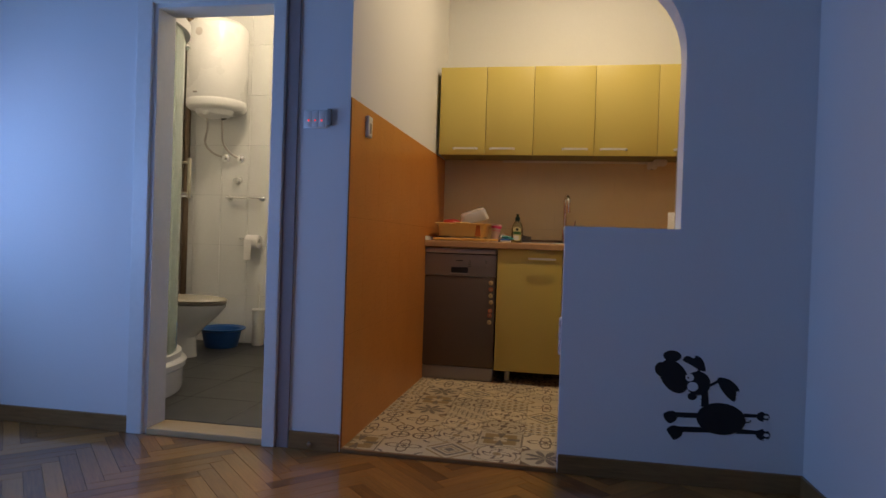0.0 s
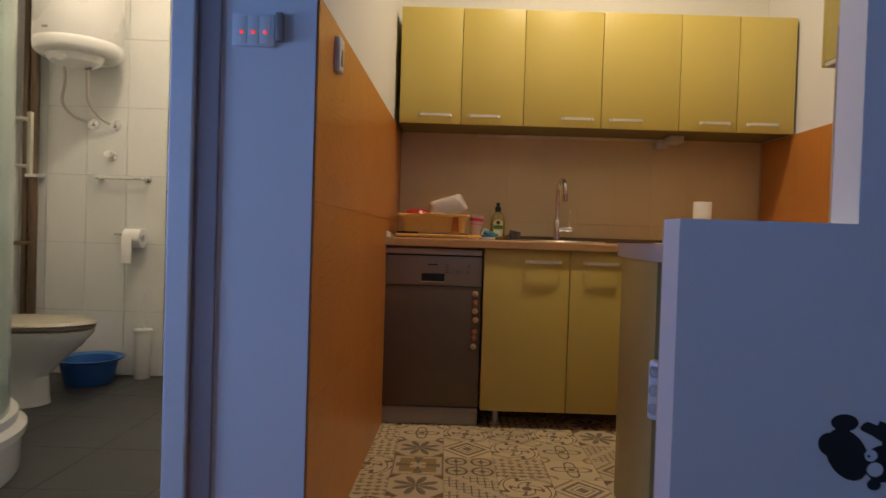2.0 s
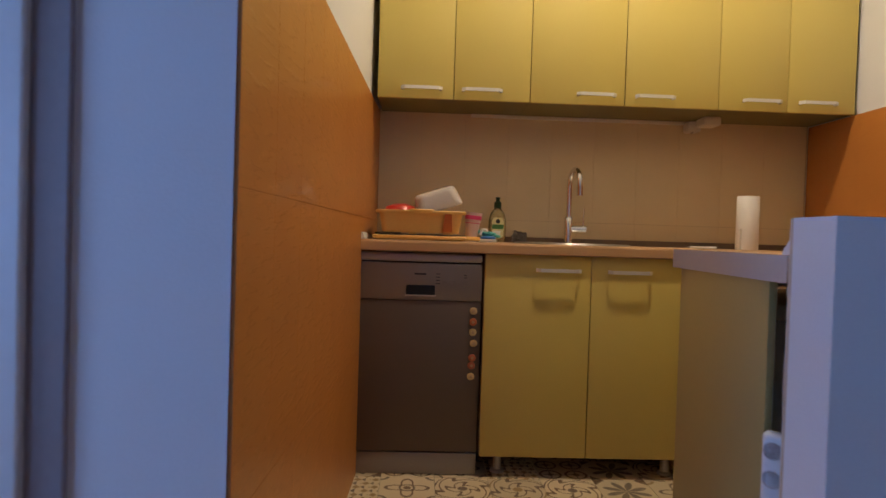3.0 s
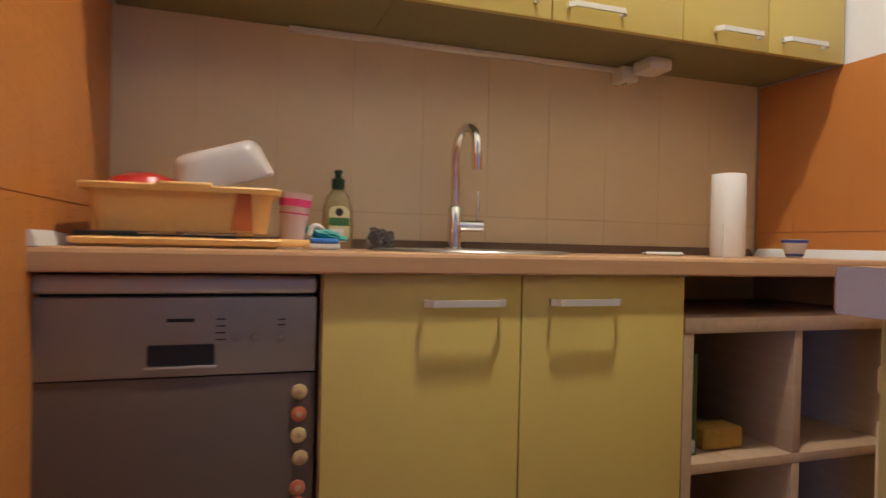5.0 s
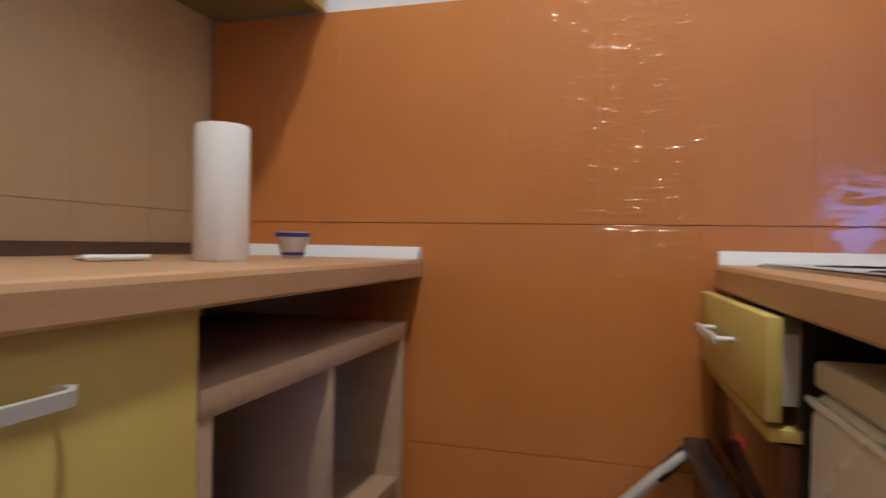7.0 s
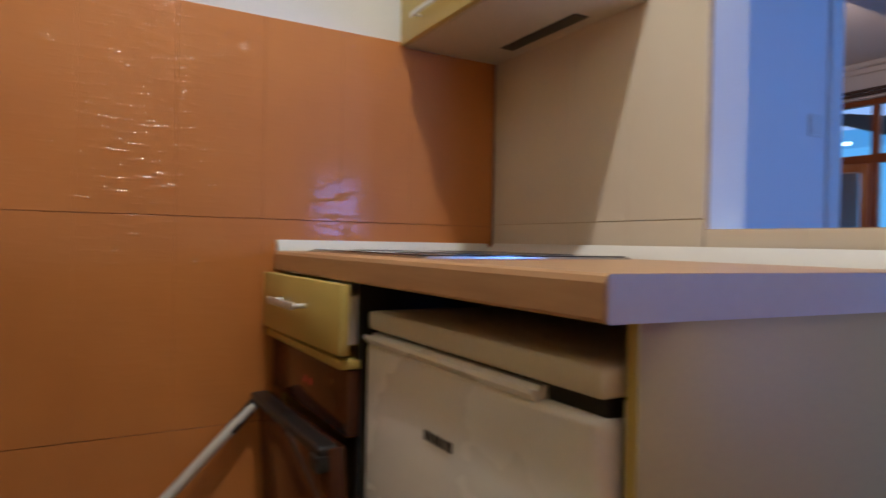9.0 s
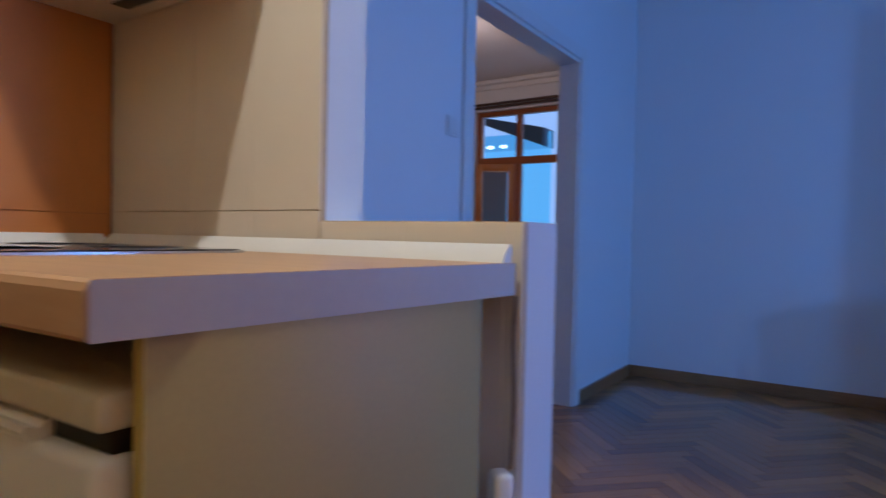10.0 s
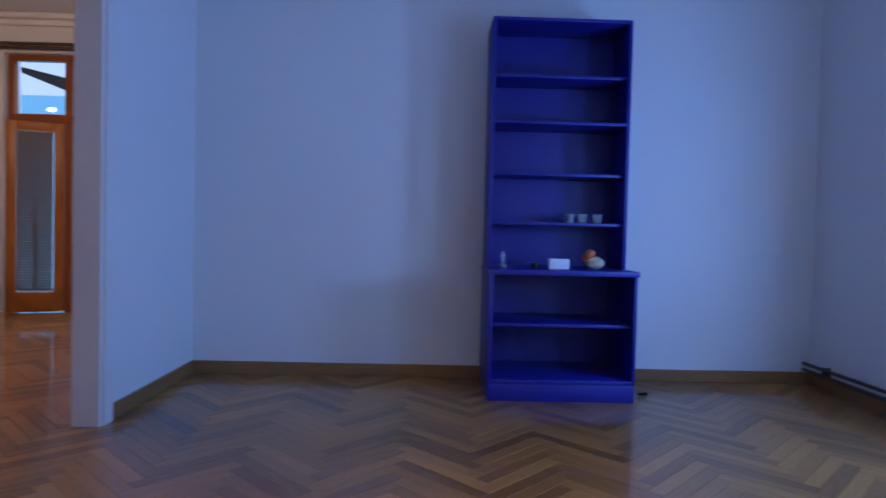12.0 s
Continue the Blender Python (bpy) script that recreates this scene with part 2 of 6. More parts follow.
def loft(bm, rings, close=True):
    """Skin over rings of equal length; the first and last are closed."""
    vs = [[bm.verts.new(p) for p in ring] for ring in rings]
    n = len(vs[0])
    for a, b in zip(vs, vs[1:]):
        for i in range(n):
            j = (i + 1) % n
            bm.faces.new((a[i], a[j], b[j], b[i]))
    if close:
        bm.faces.new(vs[0][::-1])
        bm.faces.new(vs[-1])
    return bm


def finish(name, bm, material, smooth=False):
    bmesh.ops.recalc_face_normals(bm, faces=bm.faces[:])
    me = bpy.data.meshes.new(name)
    bm.to_mesh(me)
    bm.free()
    me.materials.append(material)
    if smooth:
        me.shade_smooth()
        me.set_sharp_from_angle(angle=radians(38))
    return me


def structure(name, bm, material, label="", category="", parent=None):
    ob = new(name, finish(name, bm, material))
    tagged(ob, label, category, kind="structure")
    if parent:
        ob.parent = parent
    return ob


def thing(name, at, label, category, group=""):
    ob = new(name)
    ob.empty_display_size = 0.05
    ob.location = at
    ob["base"] = [float(v) for v in at]
    return tagged(ob, label, category, group)


def part(name, bm, material, parent, label="", smooth=True):
    """One mesh under a thing or a part; bm is in world metres."""
    root = parent.parent if parent.parent else parent
    at = Vector(root["base"])
    bmesh.ops.translate(bm, verts=bm.verts[:], vec=-at)
    ob = new(name, finish(name, bm, material, smooth))
    ob.parent = parent
    if label:
        ob["label"] = label
    return ob


def single(name, bm, material, at, label, category, group="", smooth=True):
    """A thing that is one mesh."""
    bmesh.ops.translate(bm, verts=bm.verts[:], vec=-Vector(at))
    ob = new(name, finish(name, bm, material, smooth))
    ob.location = at
    return tagged(ob, label, category, group)


def B():
    return bmesh.new()

# ---------- the shell ----------
H = 3.2          # ceiling of the hall and kitchen
LW0, LW1 = -0.392, -0.335   # kitchen's left wall at the opening and at the back
BACK, RIGHT = 5.04, 1.673
PY0, PY1 = 3.075, 3.197     # partition between hall and kitchen
RWX = 1.393                 # hall's right wall
HALL_L, HALL_B = -2.365, -0.30
PLW = 0.012                 # tile thickness on the kitchen walls

structure("floor", box(B(), -3.2, 6.6, -3.0, 5.4, -0.2, -0.014), DARK, "dark screed under the parquet", "floor")

# hall walls
structure("wall_south", box(B(), HALL_L - 0.2, RWX + 0.11, HALL_B - 0.2, HALL_B, -0.1, H), PAINT, "plain white plaster wall behind the blue bookcase", "wall")
bm = B()
box(bm, HALL_L - 0.2, HALL_L, HALL_B, 1.12, -0.1, H)
box(bm, HALL_L - 0.2, HALL_L, 2.72, PY0, -0.1, H)
box(bm, HALL_L - 0.2, HALL_L, 1.12, 2.72, -0.1, 0.8)
box(bm, HALL_L - 0.2, HALL_L, 1.12, 2.72, 1.76, H)
structure("wall_west", bm, PAINT, "white plaster wall with the window", "wall")
bm = B()
D0, D1, DH = 0.735, 1.90, 1.945
box(bm, RWX, RWX + 0.11, HALL_B, D0, -0.1, H)
box(bm, RWX, RWX + 0.11, D1, PY0, -0.1, H)
box(bm, RWX, RWX + 0.11, D0, D1, DH, H)
structure("wall_east", bm, PAINT, "white plaster wall with the wide doorway", "wall")

# partition: bathroom door, pier, opening with a half wall and a rounded corner
BD0, BD1, BDH = -1.305, -0.710, 1.90
bm = B()
box(bm, HALL_L - 0.2, BD0, PY0, PY1, -0.1, H)
box(bm, BD0, BD1, PY0, PY1, BDH, H)
prism(bm, [(BD1, PY0), (LW0, PY0), (LW0 + 0.004, PY1), (BD1, PY1)], -0.1, H)
structure("wall_north", bm, PAINT, "white plaster partition with the bathroom door", "wall")
OX, HW0, HWZ = 0.932, 0.501, 0.97
arch = [(HW0, -0.1), (RIGHT + 0.2, -0.1), (RIGHT + 0.2, H), (LW0, H), (LW0, 1.99), (OX - 0.35, 1.99)]
for k in range(1, 11):
    a = radians(90 - 9 * k)
    arch.append((OX - 0.35 + 0.35 * math.cos(a), 1.64 + 0.35 * math.sin(a)))
arch += [(OX, HWZ), (HW0, HWZ)]
structure("wall_half", prism(B(), arch, PY0 + 0.0015, PY1 - 0.012, "y"), PAINT, "white half wall and pier with a rounded arch corner", "wall")

# kitchen walls
structure("wall_kitchen_west", prism(B(), [(LW0 - 0.16, PY1), (LW0, PY1), (LW1, BACK), (LW1 - 0.2, BACK)], -0.1, H), PAINT, "white kitchen wall above orange tiles", "wall")
structure("wall_kitchen_north", box(B(), LW1 - 0.2, RIGHT + 0.2, BACK, BACK + 0.16, -0.1, H), PAINT, "white kitchen wall above beige tiles", "wall")
structure("wall_kitchen_east", box(B(), RIGHT + PLW, RIGHT + 0.2, PY1, BACK, -0.1, H), PAINT, "white kitchen wall above orange tiles", "wall")

# bathroom shell
BX0, BX1, BY = -2.62, -0.62, 5.29
structure("wall_bath_north", box(B(), BX0 - 0.15, BX1 + 0.1, BY, BY + 0.15, -0.1, 2.9), GROUT_W, "grout behind white bathroom tiles", "wall")
structure("wall_bath_west", box(B(), BX0 - 0.15, BX0, PY1, BY, -0.1, 2.9), BTILE, "white tiled bathroom side wall", "wall")
structure("wall_bath_east", prism(B(), [(BX1, PY1), (LW0 - 0.17, PY1), (LW1 - 0.21, BY), (BX1, BY)], -0.1, 2.9), BTILE, "white tiled bathroom side wall", "wall")
structure("ceiling_bath", box(B(), BX0 - 0.15, BX1 + 0.1, PY1, BY + 0.15, 2.9, 3.0), CEIL, "white bathroom ceiling", "ceiling")
structure("ceiling", box(B(), HALL_L - 0.2, RIGHT + 0.2, HALL_B - 0.2, BACK + 0.2, H, H + 0.15), CEIL, "plain white ceiling of hall and kitchen", "ceiling")

# living room beyond the doorway
R2H, R2B, R2L = 2.86, -2.65, 5.6
WX0, WX1 = 2.60, 4.10
bm = B()
box(bm, RWX - 0.2, WX0, R2B - 0.25, R2B, -0.1, R2H)
box(bm, WX1, R2L + 0.2, R2B - 0.25, R2B, -0.1, R2H)
box(bm, WX0, WX1, R2B - 0.25, R2B, 2.5, R2H)
structure("wall_living_south", bm, PAINT, "cream living room wall with the balcony door", "wall")
structure("wall_living_east", box(B(), R2L, R2L + 0.2, R2B, 3.4, -0.1, R2H), PAINT, "cream living room wall", "wall")
structure("wall_living_west", box(B(), RWX - 0.06, RWX + 0.11, R2B, HALL_B - 0.2, -0.1, R2H), PAINT, "cream living room wall", "wall")
structure("wall_living_north", box(B(), RWX + 0.11, R2L, 2.95, 3.05, -0.1, R2H), PAINT, "cream living room wall", "wall")
structure("ceiling_living", box(B(), RWX + 0.11, R2L + 0.2, R2B - 0.2, 3.05, R2H, R2H + 0.1), CEIL, "white living room ceiling", "ceiling")
bm = B()
box(bm, RWX + 0.11, R2L, R2B, R2B + 0.10, R2H - 0.055, R2H, 0.02)
box(bm, RWX + 0.11, R2L, R2B, R2B + 0.04, R2H - 0.11, R2H - 0.052, 0.012)
structure("trim_cornice", bm, CEIL, "white stucco cornice under the ceiling", "cornice")

# floors of kitchen and bathroom
KF = 0.014
structure("floor_kitchen", prism(B(), [(LW0, PY0 + 0.004), (RIGHT, PY0 + 0.004), (RIGHT, BACK), (LW1, BACK)], -0.013, KF - 0.003), GROUT_F, "grout bed of the patterned kitchen tiles", "floor")
structure("floor_bath", box(B(), BX0, BX1, PY1 - 0.03, BY, -0.013, 0.017), SLATE, "grout bed of anthracite bathroom tiles", "floor")

# ---------- more materials ----------
YELLOW = surface("yellow_laminate", (0.60, 0.475, 0.135), 0.38, var=0.04, scale=1.2, fine=240, bump=0.03)
# yellow board with the shade under the cabinets put into its colour
YELLOW_SHADED = surface("yellow_board_shaded", (0.22, 0.195, 0.09), 0.55, var=0.1, scale=8)
YELLOW_E = surface("yellow_edging", (0.52, 0.40, 0.10), 0.5, var=0.06)
BEECH = wood("beech_laminate", (0.44, 0.25, 0.125), (0.58, 0.36, 0.20), 0.34, axis=0, scale=6, vary=0.15)
BEECH_Z = wood("oak_board", (0.36, 0.245, 0.155), (0.50, 0.36, 0.24), 0.5, axis=1, scale=5, vary=0.2)
GREYEND = surface("pale_edge_band", (0.55, 0.50, 0.46), 0.4, var=0.05)
STEEL = surface("brushed_steel", (0.50, 0.47, 0.45), 0.3, 0.9, var=0.08, fine=120, stretch=(1, 1, 14), bump=0.03)
SILVER = surface("silver_lacquer", (0.30, 0.265, 0.24), 0.45, 0.35, var=0.05, fine=180, bump=0.02)
SILVER_L = surface("silver_lacquer_lid", (0.50, 0.46, 0.43), 0.4, 0.35, var=0.05, fine=180, bump=0.02)
DOORST = surface("dark_steel_door", (0.135, 0.098, 0.078), 0.5, 0.35, var=0.08, scale=1.5, fine=120, stretch=(1, 1, 9), bump=0.03)
CHROME = surface("chrome", (0.78, 0.78, 0.78), 0.10, 1.0, var=0.02, bump=0.0, rvar=0.04)
SATIN = surface("satin_aluminium", (0.70, 0.69, 0.67), 0.42, 0.4, var=0.03, bump=0.02)
WHITEP = surface("white_plastic", (0.74, 0.73, 0.70), 0.35, var=0.03, bump=0.01)
CREAMP = surface("aged_white_plastic", (0.66, 0.60, 0.47), 0.42, var=0.05, bump=0.02)
ENAMEL = surface("white_enamel", (0.82, 0.81, 0.79), 0.28, var=0.03, bump=0.02)
BLACKP = surface("black_plastic", (0.012, 0.012, 0.013), 0.42, var=0.2, bump=0.02)
BLACKG = surface("black_glass", (0.008, 0.008, 0.009), 0.06, var=0.1, bump=0.0)
BROWNG = surface("brown_oven_glass", (0.075, 0.024, 0.012), 0.09, var=0.2, bump=0.0)
ORANGEP = surface("orange_yellow_plastic", (0.88, 0.56, 0.19), 0.36, var=0.06, bump=0.02)
REDP = surface("red_plastic", (0.55, 0.03, 0.02), 0.3, var=0.06)
FROST = clear("frosted_plastic", (0.90, 0.89, 0.92), 0.25, 0.6)
PAPER = surface("white_paper_towel", (0.80, 0.78, 0.77), 0.95, var=0.04, fine=220, bump=0.25)
LEDDIM = glowing("red_clock_digit", (1.0, 0.03, 0.015), 0.5)
LEDRED = glowing("red_indicator", (1.0, 0.03, 0.015), 2.0)
DECAL = surface("black_vinyl", (0.006, 0.006, 0.007), 0.6, var=0.2, bump=0.0)
PUTTY = surface("pale_grout_line", (0.6, 0.58, 0.55), 0.8)
WT0, WT1 = 0.862, 0.903
WF = 4.462


def bar_handle(parent, x0, x1, y, z, depth=0.026):
    """A flat bow handle on a front that faces -y."""
    bm = B()
    w = 0.0065
    pts = [(x0 + 0.006, y, z), (x0, y - depth * 0.55, z), (x0 + 0.012, y - depth, z), (x1 - 0.012, y - depth, z), (x1, y - depth * 0.55, z), (x1 - 0.006, y, z)]
    rings = []
    for i, p in enumerate(pts):
        d = Vector(pts[min(i + 1, 5)]) - Vector(pts[max(i - 1, 0)])
        n = Vector((d.y, -d.x, 0)).normalized() * 0.0038
        p = Vector(p)
        rings.append([p + n + Vector((0, 0, w)), p - n + Vector((0, 0, w)), p - n - Vector((0, 0, w)), p + n - Vector((0, 0, w))])
    loft(bm, rings)
    return part("handle", bm, SATIN, parent, "satin aluminium bow handle")


def front(parent, x0, x1, y, z0, z1, handle=None, name="door"):
    d = part(name, box(B(), x0 + 0.0015, x1 - 0.0015, y, y + 0.018, z0, z1, 0.0015), YELLOW, parent)
    if handle:
        bar_handle(d, handle[0], handle[1], y, handle[2])
    return d


# ---------- kitchen: wall cabinets ----------
UZ0, UZ1, UY = 1.485, 2.063, 4.712
for x0, x1, doors in (
    (-0.318, 0.307, ((-0.318, -0.007, (-0.219, -0.057)), (-0.007, 0.307, (0.028, 0.188)))),
    (0.307, 1.091, ((0.307, 0.699, (0.498, 0.657)), (0.699, 1.091, (0.740, 0.902)))),
    (1.091, 1.670, ((1.091, 1.382, (1.190, 1.348)), (1.382, 1.670, (1.427, 1.585)))),
):
    t = thing("wall_cabinet", (x0, UY, UZ0), "yellow laminate two-door wall cabinet hung above the sink", "cabinet", "wall cabinets over the worktop")
    yb = BACK - 0.014
    # underside takes the darkened colour that carries the shade
    part("bottom_panel", box(B(), x0 + 0.001, x1 - 0.001, UY + 0.02, yb, UZ0, UZ0 + 0.018), YELLOW_SHADED, t, smooth=False)
    part("top_panel", box(B(), x0 + 0.001, x1 - 0.001, UY + 0.02, yb, UZ1 - 0.018, UZ1), YELLOW_E, t, smooth=False)
    part("side_panel", box(B(), x0 + 0.001, x0 + 0.019, UY + 0.02, yb, UZ0 + 0.018, UZ1 - 0.018), YELLOW_E, t, smooth=False)
    part("side_panel", box(B(), x1 - 0.019, x1 - 0.001, UY + 0.02, yb, UZ0 + 0.018, UZ1 - 0.018), YELLOW_E, t, smooth=False)
    part("back_panel", box(B(), x0 + 0.019, x1 - 0.019, yb - 0.008, yb, UZ0 + 0.018, UZ1 - 0.018), YELLOW_E, t, smooth=False)
    for a, b, h in doors:
        front(t, a, b, UY, UZ0 - 0.004, UZ1, (h[0], h[1], 1.520))

t = thing("cable_duct", (0.09, 5.02, 1.468), "white plastic cable duct under the wall cabinets", "cable duct")
part("duct", box(B(), 0.09, 1.10, 5.006, 5.026, 1.470, 1.4845, 0.003), WHITEP, t)
t = thing("plug_adapter", (1.12, 4.93, 1.44), "white plug adapters in a socket under the wall cabinets", "plug")
part("socket_block", box(B(), 1.075, 1.135, 4.96, 5.026, 1.432, 1.480, 0.008), WHITEP, t)
bm = box(B(), 1.10, 1.18, 4.86, 4.95, 1.445, 1.4845, 0.01)
part("adapter", bm, WHITEP, t)
bm = B()
for y in (4.985, 5.0):
    rod(bm, (1.105, y, 1.4305), (1.105, y, 1.436), 0.004, 8)
part("socket_hole", bm, BLACKP, t)

# ---------- kitchen: dishwasher ----------
dx0, dx1, dy = -0.349, 0.113, 4.502
t = thing("dishwasher", (dx0, dy, KF), "slim silver dishwasher with a dark steel door under the worktop", "dishwasher")
part("body", box(B(), dx0 + 0.004, dx1 - 0.004, dy + 0.02, 4.98, KF + 0.02, 0.845), BLACKP, t)
part("lid", box(B(), dx0, dx1, dy - 0.012, dy + 0.03, 0.824, 0.856, 0.010, 4), SILVER_L, t, "pale rounded top edge")
cp = part("control_panel", box(B(), dx0, dx1, dy - 0.006, dy + 0.02, 0.680, 0.818, 0.004), SILVER, t)
part("grip_recess", prism(B(), [(a + -0.118, b + 0.718) for a, b in rounded(0.108, 0.036, 0.004)], dy - 0.0085, dy - 0.004, "y"), BLACKP, cp, "dark recessed door grip")
bm = box(B(), -0.176, -0.060, dy - 0.010, dy - 0.004, 0.6945, 0.6985, 0.001)
part("grip_edge", bm, SILVER_L, cp)
for x in (-0.028, 0.004, 0.05):
    part("button", lathe(B(), [(0.006, 0), (0.0075, 0.002), (0.0065, 0.0035), (0, 0.004)], (x, dy - 0.006, 0.746), 14, pose(0, 0, 0, 90)), SILVER, cp)
part("brand_mark", box(B(), -0.142, -0.098, dy - 0.0072, dy - 0.005, 0.775, 0.781, 0.0005), BLACKP, cp, "small dark maker's mark")
for k in range(4):
    part("print_bar", box(B(), -0.062, -0.046, dy - 0.0068, dy - 0.005, 0.742 + 0.012 * k, 0.7445 + 0.012 * k), BLACKP, cp)
for k in range(2):
    part("print_bar", box(B(), 0.044, 0.056, dy - 0.0068, dy - 0.005, 0.766 + 0.01 * k, 0.7685 + 0.01 * k), BLACKP, cp)
part("door", box(B(), dx0, dx1, dy - 0.002, dy + 0.02, 0.106, 0.678, 0.003), DOORST, t, "dark brushed steel door")
part("kick_plate", box(B(), dx0 + 0.002, dx1 - 0.002, dy + 0.004, dy + 0.02, KF + 0.004, 0.100, 0.003), SILVER, t)
tones = [(0.55, 0.40, 0.20), (0.50, 0.14, 0.06), (0.58, 0.44, 0.20), (0.52, 0.36, 0.18), (0.46, 0.13, 0.07), (0.42, 0.12, 0.07), (0.58, 0.42, 0.22)]
for k, (z, dxm) in enumerate(zip((0.643, 0.602, 0.563, 0.521, 0.466, 0.437, 0.395), (0, 0, 0, 0.004, 0, -0.002, -0.003))):
    mt = surface("magnet_wood_%d" % k, tones[k], 0.5, var=0.18, scale=60, fine=200)
    t = thing("fridge_magnet", (0.084 + dxm, dy - 0.002, z), "round pale wooden magnet on the dishwasher door" if tones[k][1] > 0.3 else "round red-brown magnet on the dishwasher door", "magnet", "magnets on the dishwasher")
    part("disc", lathe(B(), [(0.0135, 0), (0.0145, 0.002), (0.0135, 0.005), (0.011, 0.0062), (0, 0.0064)], (0.084 + dxm, dy - 0.0022, z), 20, pose(0, 0, 0, 90)), mt, t)
    part("print", lathe(B(), [(0.0055, 0), (0.005, 0.0005), (0, 0.0006)], (0.084 + dxm, dy - 0.0086, z), 10, pose(0, 0, 0, 90)), BEECH_Z, t)

# ---------- kitchen: sink cabinet ----------
t = thing("sink_cabinet", (0.118, 4.48, KF), "yellow two-door base cabinet under the sink", "cabinet")
part("side_panel", box(B(), 0.120, 0.138, 4.502, 5.01, 0.098, 0.8605), BEECH_Z, t)
part("side_panel", box(B(), 0.906, 0.924, 4.502, 5.01, 0.098, 0.8605), BEECH_Z, t)
part("bottom_panel", box(B(), 0.138, 0.906, 4.502, 5.01, 0.098, 0.116), BEECH_Z, t)
part("back_panel", box(B(), 0.138, 0.906, 5.0, 5.01, 0.116, 0.8605), BEECH_Z, t)
front(t, 0.120, 0.523, 4.481, 0.098, 0.8605, (0.314, 0.478, 0.806))
front(t, 0.523, 0.926, 4.481, 0.098, 0.8605, (0.585, 0.746, 0.806))
for x in (0.20, 0.86):
    part("leg", lathe(B(), [(0.028, 0), (0.028, 0.008), (0.016, 0.014), (0.016, 0.07), (0.024, 0.078), (0.024, 0.0845)], (x, 4.56, KF), 16), SILVER_L, t)

# ---------- kitchen: open shelf unit ----------
t = thing("shelf_unit", (0.93, 4.485, KF), "pale oak open shelf unit with four compartments", "shelf unit")
part("top_board", box(B(), 0.930, 1.625, 4.482, 4.93, 0.730, 0.766, 0.0015), BEECH_Z, t)
part("side_board", box(B(), 0.930, 0.957, 4.484, 4.93, KF, 0.730, 0.0015), BEECH_Z, t)
part("side_board", box(B(), 1.598, 1.625, 4.484, 4.93, KF, 0.730, 0.0015), BEECH_Z, t)
part("back_board", box(B(), 0.957, 1.598, 4.918, 4.93, KF, 0.730), BEECH_Z, t)
part("shelf", box(B(), 0.957, 1.598, 4.486, 4.918, 0.408, 0.432, 0.0015), BEECH_Z, t)
part("shelf", box(B(), 0.957, 1.598, 4.486, 4.918, 0.06, 0.085, 0.0015), BEECH_Z, t)
part("divider", box(B(), 1.257, 1.281, 4.486, 4.918, 0.432, 0.730, 0.0015), BEECH_Z, t)
part("divider", box(B(), 1.257, 1.281, 4.486, 4.918, 0.085, 0.408, 0.0015), BEECH_Z, t)
# things on its shelf
GREENC = surface("green_carton", (0.03, 0.10, 0.035), 0.45, var=0.2, scale=20)
t = thing("carton", (0.985, 4.56, 0.432), "tall dark green cardboard carton on the shelf", "carton")
part("box", box(B(), 0.962, 1.014, 4.535, 4.615, 0.4325, 0.675, 0.002), GREENC, t)
bm = B()
for k in range(9):
    box(bm, 0.966 + 0.005 * k, 0.966 + 0.005 * k + (0.002 if k % 3 else 0.0035), 4.5340, 4.5352, 0.438, 0.470)
part("barcode", bm, WHITEP, t)
part("lettering", box(B(), 0.984, 0.998, 4.5340, 4.5352, 0.49, 0.575), BLACKP, t)
AMBER = surface("amber_glass_bottle", (0.28, 0.13, 0.03), 0.15)
t = single("small_bottle", lathe(B(), [(0.017, 0), (0.019, 0.004), (0.019, 0.085), (0.008, 0.105), (0.008, 0.125), (0.010, 0.127), (0.010, 0.145), (0, 0.147)], (1.042, 4.62, 0.4325), 18), AMBER, (1.042, 4.62, 0.4325), "small amber bottle behind the carton", "bottle")
SPONGE = surface("yellow_sponge", (0.50, 0.30, 0.06), 0.95, var=0.3, scale=30, fine=260, bump=0.8)
single("sponge", box(B(), 1.052, 1.172, 4.55, 4.625, 0.4325, 0.486, 0.010, 3), SPONGE, (1.11, 4.58, 0.4325), "thick yellow cleaning sponge on the shelf", "sponge")

# ---------- kitchen: worktop with a round sink ----------


def worktop_with_hole(x0, x1, y0, y1, z0, z1, cx, cy, rx, ry, n=64):
    """A slab with an oval cut-out and a rounded front edge."""
    bm = B()

    def rim(a):
        c, s = math.cos(a), math.sin(a)
        k = min((x1 - cx) / c if c > 1e-9 else (x0 - cx) / c if c < -1e-9 else 1e9, (y1 - cy) / s if s > 1e-9 else (yf - cy) / s if s < -1e-9 else 1e9)
        return cx + k * c, cy + k * s
    yf = y0 + 0.008
    angles = [2 * math.pi * i / n for i in range(n)]
    angles += [math.atan2(b - cy, a - cx) % (2 * math.pi) for a in (x0, x1) for b in (yf, y1)]
    angles.sort()
    outer = [rim(a) for a in angles]
    inner = [(cx + rx * math.cos(a), cy + ry * math.sin(a)) for a in angles]
    loft(bm, [[(x, y, z0) for x, y in inner], [(x, y, z1) for x, y in inner], [(x, y, z1) for x, y in outer], [(x, y, z0) for x, y in outer], [(x, y, z0) for x, y in inner]], close=False)
    prism(bm, [(yf, z0), (y0 + 0.002, z0), (y0, z0 + 0.004), (y0, z1 - 0.009), (y0 + 0.0025, z1 - 0.0025), (yf, z1)], x0, x1, "x")
    return bm


